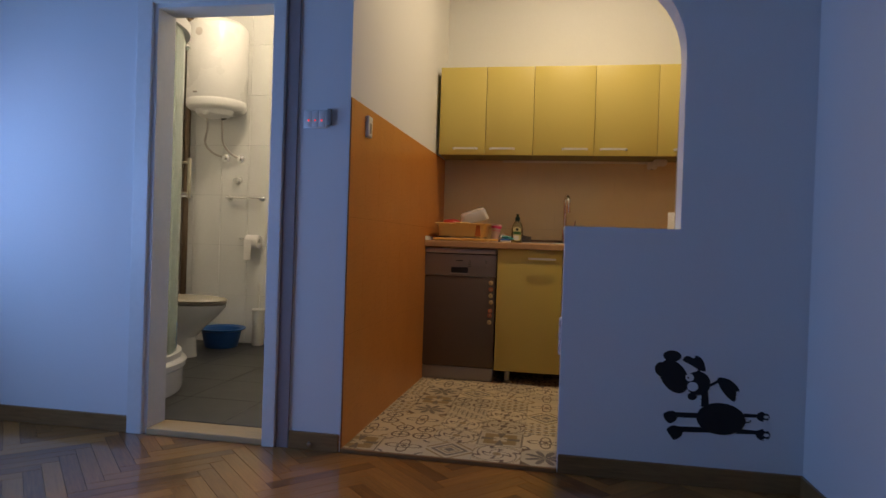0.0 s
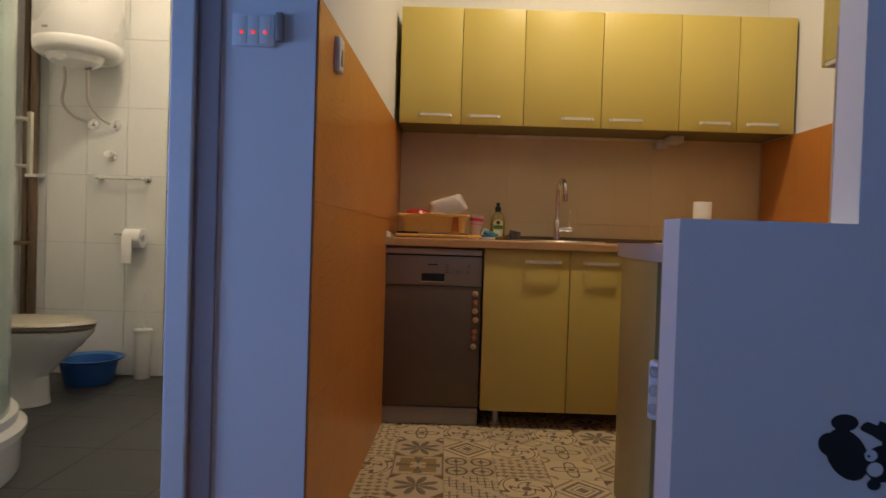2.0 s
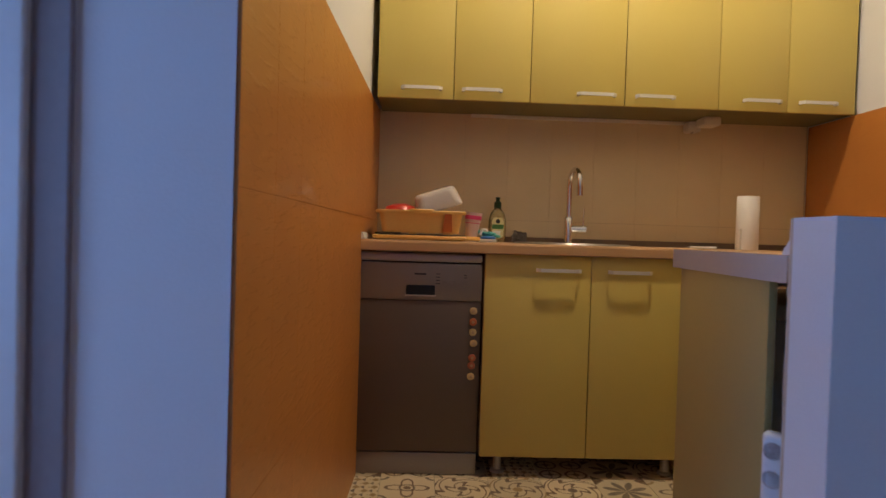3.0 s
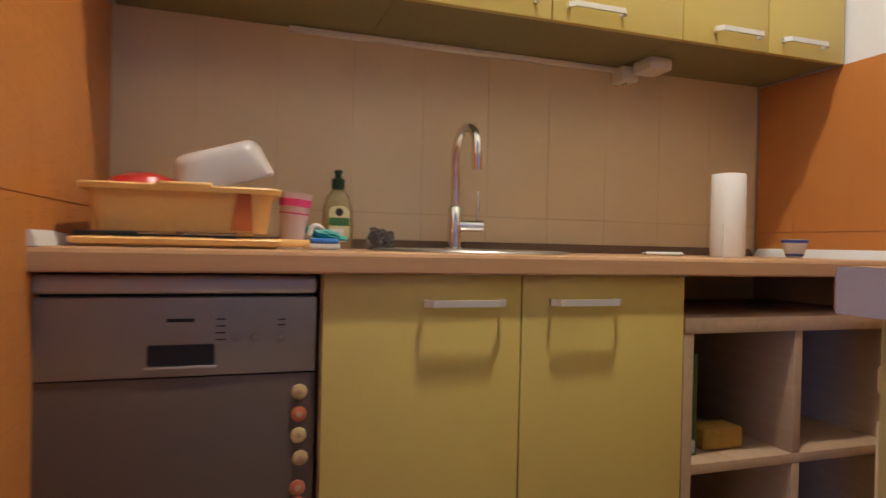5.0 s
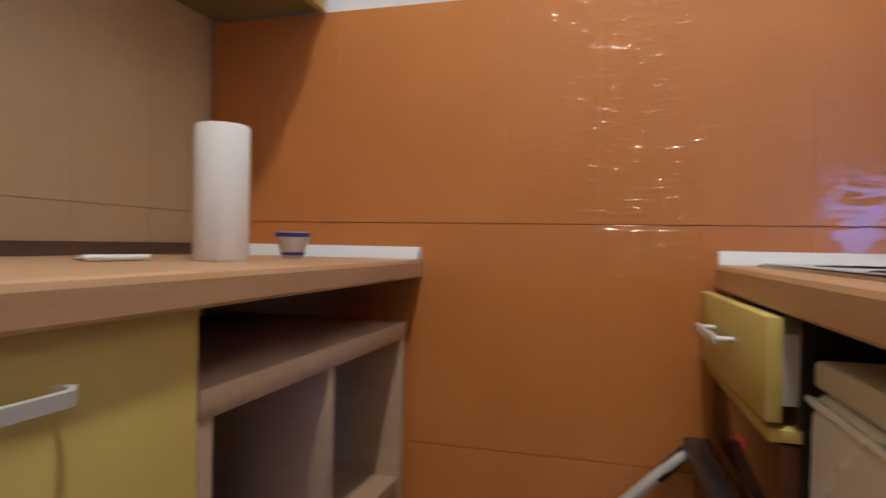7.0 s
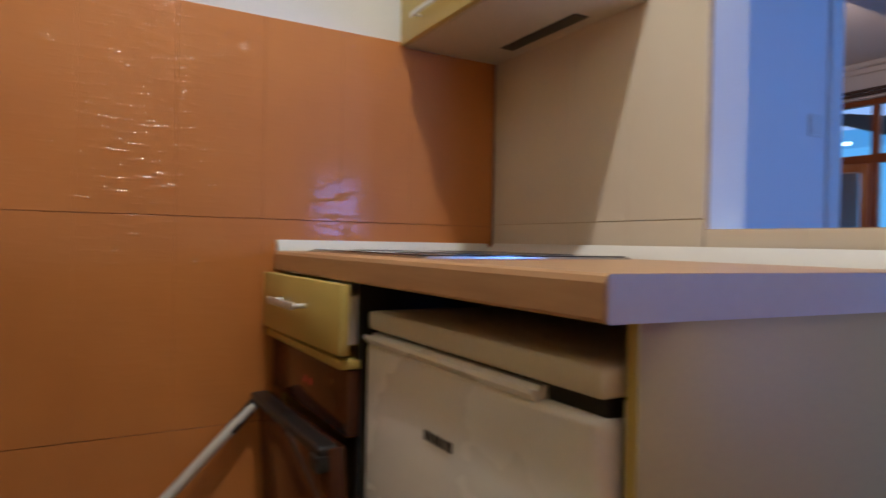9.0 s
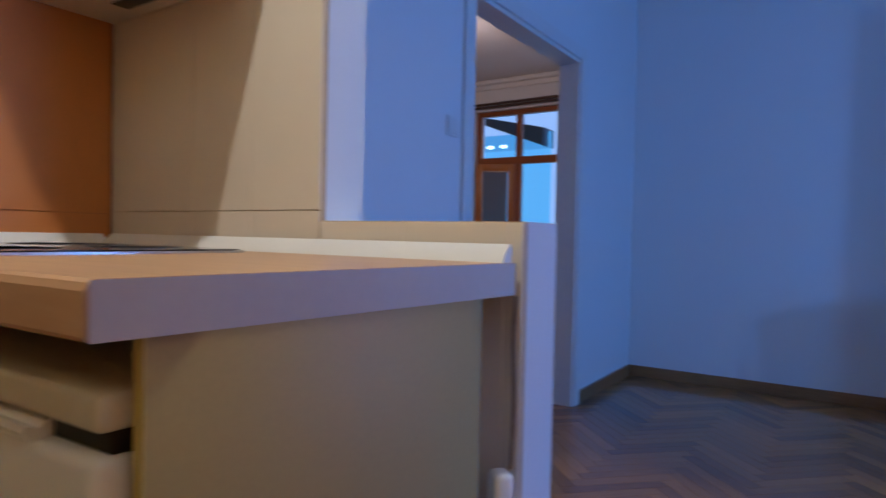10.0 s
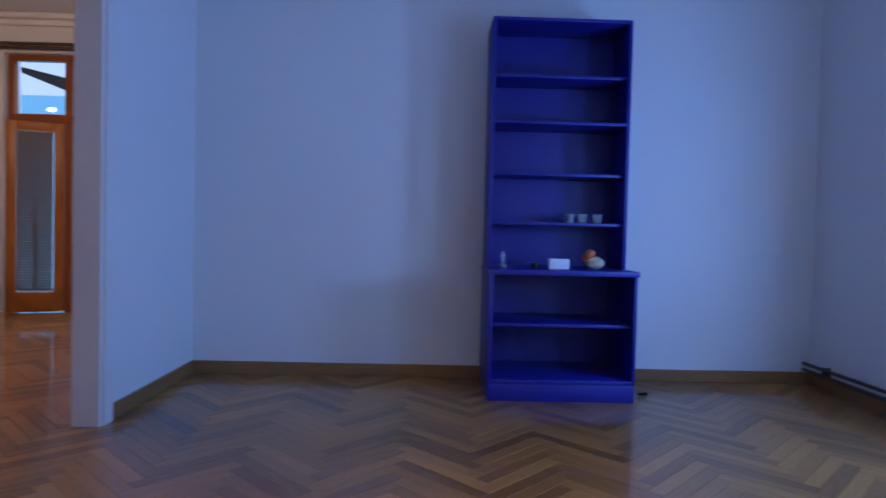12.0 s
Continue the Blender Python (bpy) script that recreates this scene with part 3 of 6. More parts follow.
t = thing("worktop", (LW1, WF, WT0), "beech laminate kitchen worktop with a rounded front edge", "worktop")
part("slab", worktop_with_hole(LW1 - 0.012, RIGHT - 0.002, WF, BACK - 0.014, WT0, WT1, 0.50, 4.725, 0.205, 0.190), BEECH, t, smooth=False)
STRIPD = surface("brown_upstand", (0.17, 0.11, 0.075), 0.5, var=0.15)
part("back_upstand", prism(B(), [(BACK - 0.013, WT1), (BACK - 0.034, WT1), (BACK - 0.028, WT1 + 0.012), (BACK - 0.016, WT1 + 0.026), (BACK - 0.013, WT1 + 0.026)], LW1 + 0.02, RIGHT - 0.03, "x"), STRIPD, t, "brown upstand strip along the tiles")
part("side_upstand", prism(B(), [(RIGHT - 0.002, WT1), (RIGHT - 0.030, WT1), (RIGHT - 0.024, WT1 + 0.014), (RIGHT - 0.010, WT1 + 0.027), (RIGHT - 0.002, WT1 + 0.027)], WF + 0.004, BACK - 0.034, "y"), WHITEP, t, "white upstand strip along the tiles")
part("side_upstand", prism(B(), [(LW1 - 0.010, WT1), (LW1 + 0.006, WT1), (LW1 + 0.002, WT1 + 0.014), (LW1 - 0.004, WT1 + 0.026), (LW1 - 0.010, WT1 + 0.026)], WF + 0.004, BACK - 0.034, "y"), WHITEP, t, "white upstand strip along the tiles")

t = thing("sink", (0.50, 4.725, WT1), "round stainless steel sink set in the worktop", "sink")
bm = lathe(B(), [(0, -0.145), (0.15, -0.145), (0.185, -0.12), (0.194, -0.02), (0.200, 0.003), (0.215, 0.0065), (0.236, 0.005), (0.240, 0.0012), (0.225, 0.0006)], (0.50, 4.725, WT1), 48, sy=0.93)
part("bowl", bm, STEEL, t)
part("drain", lathe(B(), [(0.04, 0), (0.04, 0.004), (0.03, 0.006), (0, 0.004)], (0.50, 4.725, WT1 - 0.145), 24), CHROME, t)
t = thing("mixer_tap", (0.535, 4.94, WT1), "tall chrome swan-neck mixer tap behind the sink", "tap")
tx, ty = 0.535, 4.935
part("base", lathe(B(), [(0.026, 0), (0.026, 0.006), (0.019, 0.01), (0.019, 0.118), (0.0165, 0.122)], (tx, ty, WT1), 24), CHROME, t)
neck = [(tx, ty, WT1 + 0.11), (tx, ty, WT1 + 0.2), (tx, ty, WT1 + 0.27), (tx + 0.004, ty - 0.022, WT1 + 0.314), (tx + 0.011, ty - 0.06, WT1 + 0.328), (tx + 0.018, ty - 0.097, WT1 + 0.302), (tx + 0.020, ty - 0.106, WT1 + 0.245)]
part("spout", tube(B(), smooth_path(neck, 6), 0.0125, 16), CHROME, t)
part("nozzle", rod(B(), (tx + 0.020, ty - 0.106, WT1 + 0.252), (tx + 0.0205, ty - 0.107, WT1 + 0.212), 0.0138, 18), CHROME, t)
part("valve_body", rod(B(), (tx, ty, WT1 + 0.07), (tx + 0.078, ty - 0.008, WT1 + 0.07), 0.0165, 20), CHROME, t)
part("lever", rod(B(), (tx + 0.064, ty - 0.007, WT1 + 0.082), (tx + 0.07, ty + 0.004, WT1 + 0.165), 0.0038, 10), CHROME, t)

# ---------- kitchen: things on the worktop ----------


def basin_shape(x0, x1, y0, y1, z0, z1, taper, r, lip, wall=0.004):
    """An open tray with sloping sides, a rolled lip and a hollow inside."""
    cx, cy, w, d = (x0 + x1) / 2, (y0 + y1) / 2, x1 - x0, y1 - y0

    def ring(s, z):
        return [(cx + a, cy + b, z) for a, b in rounded(w + s, d + s, r)]
    bm = B()
    loft(bm, [ring(-2 * taper, z0), ring(-0.4 * taper, z1 - 0.012), ring(0, z1 - 0.010), ring(2 * lip, z1 - 0.012), ring(2 * lip + 0.004, z1 - 0.003), ring(2 * lip, z1), ring(-0.004, z1), ring(-0.4 * taper - 2 * wall, z1 - 0.012), ring(-2 * taper - 2 * wall, z0 + wall)])
    return bm


t = thing("drip_tray", (-0.12, 4.66, WT1), "flat orange-yellow plastic drip tray on the worktop", "tray")
part("tray", basin_shape(-0.305, 0.048, 4.545, 4.835, WT1 + 0.0005, WT1 + 0.018, 0.008, 0.02, 0.003), ORANGEP, t)
for x in (-0.20, -0.02):
    part("rib", box(B(), x, x + 0.13, 4.60, 4.615, WT1 + 0.0045, WT1 + 0.020, 0.003), ORANGEP, t)
t = thing("kitchen_knife", (-0.2, 4.56, WT1 + 0.02), "long dark knife lying across the drip tray", "knife")
part("blade", box(B(), -0.30, 0.0, 4.556, 4.576, WT1 + 0.0205, WT1 + 0.0235, 0.001), BLACKP, t)
part("handle", box(B(), -0.30, -0.20, 4.553, 4.579, WT1 + 0.0200, WT1 + 0.0285, 0.003), BLACKP, t)
t = thing("dish_drainer", (-0.12, 4.67, WT1 + 0.022), "orange-yellow plastic dish drainer basin with dishes", "dish drainer")
part("basin", basin_shape(-0.290, 0.040, 4.575, 4.825, WT1 + 0.029, WT1 + 0.116, 0.014, 0.03, 0.010), ORANGEP, t)
for x in (-0.17, -0.03):
    part("foot", box(B(), x, x + 0.03, 4.60, 4.80, WT1 + 0.0190, WT1 + 0.0295, 0.002), ORANGEP, t)
part("hand_grip", box(B(), -0.17, -0.075, 4.562, 4.578, WT1 + 0.113, WT1 + 0.121, 0.003), ORANGEP, t)
part("cutlery_slot", prism(B(), [(-0.030, WT1 + 0.112), (-0.006, WT1 + 0.112), (-0.002, WT1 + 0.034), (-0.040, WT1 + 0.034)], 4.5765, 4.5830, "y"), surface("deep_orange_plastic", (0.5, 0.13, 0.02), 0.4), t, "deep orange cutlery compartment")
single("red_lid", lathe(B(), [(0.062, 0), (0.066, 0.008), (0.058, 0.022), (0.03, 0.032), (0, 0.034)], (-0.208, 4.70, WT1 + 0.112), 28), REDP, (-0.208, 4.70, WT1 + 0.112), "red plastic lid lying in the dish drainer", "lid")
bm = B()


def oblong(w, d, r, z):
    return [(a, b, z) for a, b in rounded(w, d, r)]


loft(bm, [oblong(0.185, 0.125, 0.03, 0), oblong(0.190, 0.13, 0.03, 0.006), oblong(0.172, 0.112, 0.04, 0.060), oblong(0.160, 0.100, 0.040, 0.074), oblong(0.136, 0.078, 0.034, 0.080), oblong(0.134, 0.076, 0.033, 0.078), oblong(0.157, 0.097, 0.038, 0.072), oblong(0.168, 0.108, 0.038, 0.059), oblong(0.185, 0.125, 0.029, 0.004)], close=False)
top = [v for v in bm.verts if abs(v.co.z - 0.080) < 1e-6]
bm.faces.new(top)
bmesh.ops.transform(bm, matrix=pose(-0.052, 4.70, WT1 + 0.128, 6, -18, 4), verts=bm.verts[:])
single("food_container", bm, FROST, (-0.052, 4.70, WT1 + 0.11), "clear plastic food container upside down in the drainer", "container")
single("glass_jar_lid", lathe(B(), [(0.03, 0), (0.032, 0.004), (0.032, 0.012), (0.026, 0.016), (0, 0.016)], (-0.105, 4.62, WT1 + 0.107), 24), SATIN, (-0.105, 4.62, WT1 + 0.107), "small metal jar lid in the drainer", "lid")

MUGP = surface("pink_white_cup", (0.78, 0.66, 0.66), 0.35, var=0.05)
PINK = surface("pink_print", (0.65, 0.06, 0.20), 0.4, var=0.1)
t = thing("plastic_cup", (0.082, 4.70, WT1), "white and pink plastic cup standing on the worktop", "cup")
m = Matrix.Translation((0.080, 4.70, WT1 + 0.001)) @ pose(0, 0, 0, 0, 5, 0)
part("cup", lathe(B(), [(0.022, 0), (0.023, 0.002), (0.034, 0.115), (0.0355, 0.118), (0.0335, 0.118), (0.0215, 0.004), (0, 0.003)], (0, 0, 0), 28, m), MUGP, t)
part("print_band", lathe(B(), [(0.0325, 0.089), (0.0338, 0.0892), (0.0347, 0.1048), (0.0335, 0.105)], (0, 0, 0), 28, m), PINK, t)
part("shoulder_band", lathe(B(), [(0.0300, 0.073), (0.0316, 0.0735), (0.0318, 0.0755), (0.0300, 0.076)], (0, 0, 0), 28, m), PINK, t)

TEAL = surface("teal_wrapper", (0.03, 0.32, 0.28), 0.4, var=0.2, scale=30)
BLUEW = surface("blue_wrapper", (0.05, 0.20, 0.60), 0.35, var=0.2, scale=30)
t = thing("wet_wipes", (0.15, 4.72, WT1), "blue and white packet with a crumpled teal wrapper", "packet")
part("packet", box(B(), 0.118, 0.185, 4.685, 4.75, WT1 + 0.0005, WT1 + 0.014, 0.004), WHITEP, t)
part("label", box(B(), 0.122, 0.181, 4.683, 4.7495, WT1 + 0.012, WT1 + 0.024, 0.005), BLUEW, t, "blue packet label")
bm = B()
bmesh.ops.create_icosphere(bm, subdivisions=3, radius=1.0)
for v in bm.verts:
    k = 1 + 0.45 * noise.noise(v.co * 2.3)
    v.co = Vector((0.152 + 0.048 * v.co.x * k, 4.718 + 0.022 * v.co.y * k, WT1 + 0.034 + 0.012 * v.co.z * k - 0.010 * v.co.x))
part("wrapper", bm, TEAL, t, "crumpled teal wrapper", smooth=False)
bm = B()
tube(bm, smooth_path([(0.118, 4.70, WT1 + 0.03), (0.128, 4.70, WT1 + 0.05), (0.145, 4.705, WT1 + 0.046), (0.15, 4.71, WT1 + 0.03)], 5), 0.006, 8)
part("cap", bm, WHITEP, t)

t = thing("soap_bottle", (0.214, 4.93, WT1), "clear dish soap bottle with a dark green cap", "bottle")
SOAP = clear("soap_bottle_plastic", (0.55, 0.47, 0.26), 0.12, 0.7)
GREENL = surface("green_label", (0.05, 0.15, 0.04), 0.4, var=0.2, scale=40)
bx, by = 0.214, 4.925
part("bottle", lathe(B(), [(0.034, 0), (0.038, 0.006), (0.040, 0.05), (0.038, 0.10), (0.030, 0.13), (0.014, 0.150), (0.013, 0.156), (0, 0.157)], (bx, by, WT1 + 0.0005), 28, sy=0.6), SOAP, t)
cap = part("cap", lathe(B(), [(0.0165, 0.152), (0.0165, 0.176), (0.009, 0.181), (0.008, 0.190), (0.0105, 0.192), (0.0105, 0.199), (0, 0.201)], (bx, by, WT1), 20), surface("dark_green_cap", (0.01, 0.05, 0.02), 0.4), t)
lab = part("label", prism(B(), [(bx + a, WT1 + 0.062 + b) for a, b in rounded(0.052, 0.092, 0.018)], by - 0.0262, by - 0.0225, "y"), surface("cream_label", (0.62, 0.55, 0.30), 0.5, var=0.1, scale=40), t)
part("label_band", box(B(), bx - 0.025, bx + 0.025, by - 0.0272, by - 0.0262, WT1 + 0.058, WT1 + 0.078), GREENL, lab)
part("label_field", box(B(), bx - 0.022, bx + 0.012, by - 0.0272, by - 0.0262, WT1 + 0.022, WT1 + 0.050), WHITEP, lab)
part("emblem", lathe(B(), [(0.010, 0), (0.010, 0.001), (0, 0.001)], (bx, by - 0.0262, WT1 + 0.092), 16, pose(0, 0, 0, 90)), BLACKP, lab)

bm = B()
rng = random.Random(4)
for k in range(80):
    pts = []
    c = Vector((rng.uniform(-0.5, 0.5), rng.uniform(-0.4, 0.4), rng.uniform(0.15, 0.75)))
    a0 = rng.uniform(0, 6.28)
    ax = Vector((rng.uniform(-1, 1), rng.uniform(-1, 1), rng.uniform(-1, 1))).normalized()
    s1 = ax.orthogonal().normalized()
    s2 = ax.cross(s1)
    rr = rng.uniform(0.25, 0.5)
    for i in range(7):
        a = a0 + i * 0.75
        p = c + rr * (math.cos(a) * s1 + math.sin(a) * s2)
        p.z = min(max(p.z, 0.06), 1.15)
        pts.append((0.283 + 0.038 * p.x, 4.735 + 0.035 * p.y, WT1 + 0.045 * p.z))
    tube(bm, pts, 0.0021, 4)
single("steel_wool", bm, surface("dark_steel_wire", (0.16, 0.14, 0.13), 0.3, 0.8), (0.283, 4.735, WT1), "dark steel wool scourer on the worktop", "scourer")

t = thing("paper_towel", (1.203, 4.655, WT1), "roll of white paper towel standing on the worktop", "paper towel")
part("roll", lathe(B(), [(0.0425, 0), (0.0435, 0.002), (0.043, 0.10), (0.0425, 0.216), (0.041, 0.218), (0.020, 0.2175), (0.0195, 0.19)], (1.203, 4.655, WT1 + 0.0005), 40), PAPER, t)
part("core", lathe(B(), [(0.0195, 0.15), (0.0195, 0.2185), (0.0175, 0.2185), (0.0175, 0.15)], (1.203, 4.655, WT1), 24), BEECH_Z, t, "cardboard core")
bm = B()
prism(bm, [(1.1680, 4.6310), (1.1545, 4.6245), (1.1550, 4.6238), (1.1690, 4.6300)], WT1 + 0.001, WT1 + 0.085)
part("loose_sheet", bm, PAPER, t)
t = thing("tea_cup", (1.44, 4.66, WT1), "small patterned cream porcelain cup with a blue rim", "cup")
CREAMC = surface("cream_porcelain", (0.66, 0.60, 0.48), 0.25, var=0.08, scale=50)
NAVY = surface("navy_glaze", (0.03, 0.05, 0.20), 0.3, var=0.2, scale=50)
part("cup", lathe(B(), [(0.018, 0), (0.018, 0.004), (0.022, 0.008), (0.033, 0.040), (0.034, 0.052), (0.0325, 0.052), (0.031, 0.040), (0.018, 0.010), (0, 0.009)], (1.44, 4.66, WT1 + 0.0005), 28), CREAMC, t)
part("rim_band", lathe(B(), [(0.0332, 0.0425), (0.0344, 0.043), (0.0347, 0.0505), (0.0338, 0.051)], (1.44, 4.66, WT1), 28), NAVY, t)
part("foot_band", lathe(B(), [(0.0205, 0.0065), (0.0226, 0.0068), (0.0238, 0.0125), (0.022, 0.0128)], (1.44, 4.66, WT1), 28), NAVY, t)
t = thing("pen", (1.05, 4.72, WT1), "white ballpoint pen lying on the worktop", "pen")
part("barrel", rod(B(), (1.00, 4.725, WT1 + 0.0055), (1.105, 4.71, WT1 + 0.0055), 0.0050, 12), WHITEP, t)
part("tip", rod(B(), (1.00, 4.725, WT1 + 0.0055), (0.988, 4.7265, WT1 + 0.0055), 0.0048, 12, 0.001), SILVER, t)

# ---------- kitchen: wall bits ----------
t = thing("wall_thermostat", (-0.37, 3.28, 1.40), "white rounded thermostat box on the orange tiles", "thermostat")
tm = pose(-0.381, 3.28, 1.395, 0, 0, -2.5)
bm = box(B(), -0.004, 0.018, -0.028, 0.028, -0.047, 0.047, 0.006, 3)
bmesh.ops.transform(bm, matrix=tm, verts=bm.verts[:])
bd = part("body", bm, WHITEP, t)
bm = box(B(), 0.017, 0.0195, -0.012, 0.012, -0.03, 0.015, 0.001)
bmesh.ops.transform(bm, matrix=tm, verts=bm.verts[:])
part("slot", bm, SILVER, bd)

# ---------- kitchen: peninsula ----------
PX, PF = 0.558, 3.817
Q0, Q1 = 0.859, 0.907
t = thing("peninsula_worktop", (PX, PF, Q0), "beech laminate worktop over the fridge and oven", "worktop")
bm = B()
box(bm, PX + 0.0012, RIGHT - 0.002, PY1 + 0.014, PF - 0.008, Q0, Q1)
prism(bm, [(PF - 0.008, Q0), (PF - 0.002, Q0), (PF, Q0 + 0.004), (PF, Q1 - 0.009), (PF - 0.0025, Q1 - 0.0025), (PF - 0.008, Q1)], PX + 0.0012, RIGHT - 0.002, "x")
part("slab", bm, BEECH, t, smooth=False)
part("end_band", box(B(), PX, PX + 0.0012, PY1 + 0.014, PF - 0.003, Q0 - 0.001, Q1 - 0.0005), GREYEND, t, "pale edge band at the open end")
part("upstand", prism(B(), [(PY1 + 0.0135, Q1), (PY1 + 0.042, Q1), (PY1 + 0.036, Q1 + 0.012), (PY1 + 0.018, Q1 + 0.028), (PY1 + 0.0135, Q1 + 0.028)], HW0 + 0.014, RIGHT - 0.03, "x"), WHITEP, t, "white upstand strip along the half wall")
part("side_upstand", prism(B(), [(RIGHT - 0.002, Q1), (RIGHT - 0.030, Q1), (RIGHT - 0.024, Q1 + 0.014), (RIGHT - 0.010, Q1 + 0.027), (RIGHT - 0.002, Q1 + 0.027)], PY1 + 0.03, PF - 0.004, "y"), WHITEP, t, "white upstand strip along the tiles")
PANELC = surface("olive_beige_panel", (0.41, 0.315, 0.12), 0.5, var=0.06, scale=1.5, fine=160)
t = thing("end_panel", (0.575, 3.5, KF), "olive yellow laminate end panel under the worktop", "panel")
part("board", box(B(), 0.566, 0.581, 3.285, 3.7665, KF, Q0 - 0.0005, 0.0005), PANELC, t)
part("edge_band", box(B(), 0.566, 0.581, 3.7665, 3.768, KF, Q0 - 0.0005), YELLOW, t, "yellow front edge band")
t = thing("hob", (1.30, 3.5, Q1), "black glass hob set in the worktop", "hob")
part("frame", prism(B(), [(1.30 + a, 3.53 + b) for a, b in rounded(0.56, 0.47, 0.015)], Q1 + 0.0002, Q1 + 0.004), STEEL, t)
part("glass", prism(B(), [(1.30 + a, 3.53 + b) for a, b in rounded(0.545, 0.455, 0.012)], Q1 + 0.001, Q1 + 0.0065), BLACKG, t)
for x, y, r in ((1.17, 3.42, 0.075), (1.17, 3.64, 0.09), (1.43, 3.42, 0.09), (1.43, 3.64, 0.075)):
    part("ring", lathe(B(), [(r - 0.002, 0), (r, 0), (r, 0.0004), (r - 0.002, 0.0004), (r - 0.002, 0)], (x, y, Q1 + 0.0066), 36), SILVER, t)

# fridge
fx0, fx1, fy = 0.588, 1.160, 3.795
t = thing("small_fridge", (0.88, 3.5, KF), "white undercounter fridge with an aged cream top", "fridge")
part("body", box(B(), fx0 + 0.004, fx1 - 0.004, 3.24, fy - 0.045, KF + 0.01, 0.772, 0.004), ENAMEL, t)
part("top", box(B(), fx0 - 0.002, fx1 + 0.002, 3.23, fy - 0.004, 0.776, 0.809, 0.007, 3), CREAMP, t, "yellowed plastic top")
d = part("door", box(B(), fx0, fx1, fy - 0.044, fy, 0.06, 0.755, 0.012, 4), ENAMEL, t)
part("door_grip", prism(B(), [(fy - 0.03, 0.770), (fy - 0.03, 0.752), (fy - 0.003, 0.752), (fy + 0.006, 0.762), (fy + 0.004, 0.768), (fy - 0.008, 0.764), (fy - 0.014, 0.770)], fx0 + 0.10, fx1 - 0.004, "x"), ENAMEL, d)
# added black strip stands for the shadow in the recess under the top
part("gasket", box(B(), fx0 + 0.008, fx1 - 0.006, fy - 0.060, fy - 0.020, 0.752, 0.777, 0.003), BLACKP, t, "black strip painted as shade over the door")
bm = B()
for k, (a, b) in enumerate(((0.862, 0.878), (0.882, 0.890), (0.894, 0.912), (0.916, 0.926), (0.930, 0.940))):
    box(bm, a, b, fy - 0.001, fy + 0.0015, 0.640, 0.655, 0.0005)
part("brand_mark", bm, BLACKP, d, "small dark maker's badge")
for x in (fx0 + 0.05, fx1 - 0.05):
    part("foot", lathe(B(), [(0.016, 0), (0.016, 0.012)], (x, fy - 0.09, KF), 12), BLACKP, t)

# oven with a drawer over it
ox0, ox1 = 1.180, 1.664
t = thing("oven_unit", (1.42, 3.5, KF), "built-in brown glass oven with a drawer hanging open", "oven")
# this side is near black to paint the shade between oven and fridge
part("side_panel", box(B(), ox0, ox0 + 0.018, 3.24, 3.795, KF, Q0 - 0.001), DARK, t, "side panel blackened as the shade of the gap")
part("side_panel", box(B(), ox1 - 0.018, ox1, 3.24, 3.795, KF, Q0 - 0.001), YELLOW_E, t)
part("back_panel", box(B(), ox0 + 0.018, ox1 - 0.018, 3.24, 3.25, KF, Q0 - 0.001), YELLOW_E, t)
part("bottom_panel", box(B(), ox0 + 0.018, ox1 - 0.018, 3.25, 3.795, KF + 0.02, KF + 0.04), YELLOW_E, t)
dm = Matrix.Translation((1.42, 3.832, 0)) @ pose(0, 0, 0, 0, 0, 1.0)
bm = box(B(), -0.244, 0.228, -0.009, 0.009, 0.726, 0.855, 0.0015)
bmesh.ops.transform(bm, matrix=dm, verts=bm.verts[:])
dr = part("drawer_front", bm, YELLOW, t, "yellow laminate drawer front")
bm = box(B(), -0.22, 0.22, -0.30, -0.010, 0.742, 0.832)
bmesh.ops.transform(bm, matrix=dm, verts=bm.verts[:])
part("drawer_box", bm, WHITEP, dr)
bm = B()
rod(bm, (0.09, 0.009, 0.80), (0.09, 0.034, 0.80), 0.005, 10)
rod(bm, (-0.06, 0.009, 0.80), (-0.06, 0.034, 0.80), 0.005, 10)
box(bm, -0.068, 0.098, 0.032, 0.038, 0.792, 0.808, 0.002)
bmesh.ops.transform(bm, matrix=dm, verts=bm.verts[:])
part("drawer_handle", bm, SATIN, dr, "satin aluminium bow handle")
part("rail_board", box(B(), ox0 + 0.002, ox1 - 0.002, 3.70, 3.832, 0.700, 0.716, 0.002), YELLOW_E, t)
oc = part("control_panel", box(B(), ox0 + 0.004, ox1 - 0.002, 3.79, 3.818, 0.575, 0.698, 0.003), BROWNG, t, "brown glass control panel")
for k in range(2):
    part("digit", box(B(), 1.380 + 0.034 * k, 1.3820 + 0.034 * k, 3.8175, 3.819, 0.632, 0.646), LEDDIM, oc, "red clock digit")
ajar = Matrix.Translation((0, 3.80, 0.10)) @ pose(0, 0, 0, -3.5)
bm = box(B(), ox0 + 0.004, ox1 - 0.002, -0.008, 0.024, 0.0, 0.462, 0.003)
bmesh.ops.transform(bm, matrix=ajar, verts=bm.verts[:])
od = part("oven_door", bm, BROWNG, t, "brown glass oven door standing a little ajar")
bm = box(B(), ox0 + 0.006, ox1 - 0.004, 0.002, 0.040, 0.446, 0.466, 0.006, 3)
box(bm, ox0 + 0.002, ox0 + 0.045, 0.020, 0.046, 0.420, 0.452, 0.006)
bmesh.ops.transform(bm, matrix=ajar, verts=bm.verts[:])
part("door_handle", bm, BLACKP, od, "black bar handle")

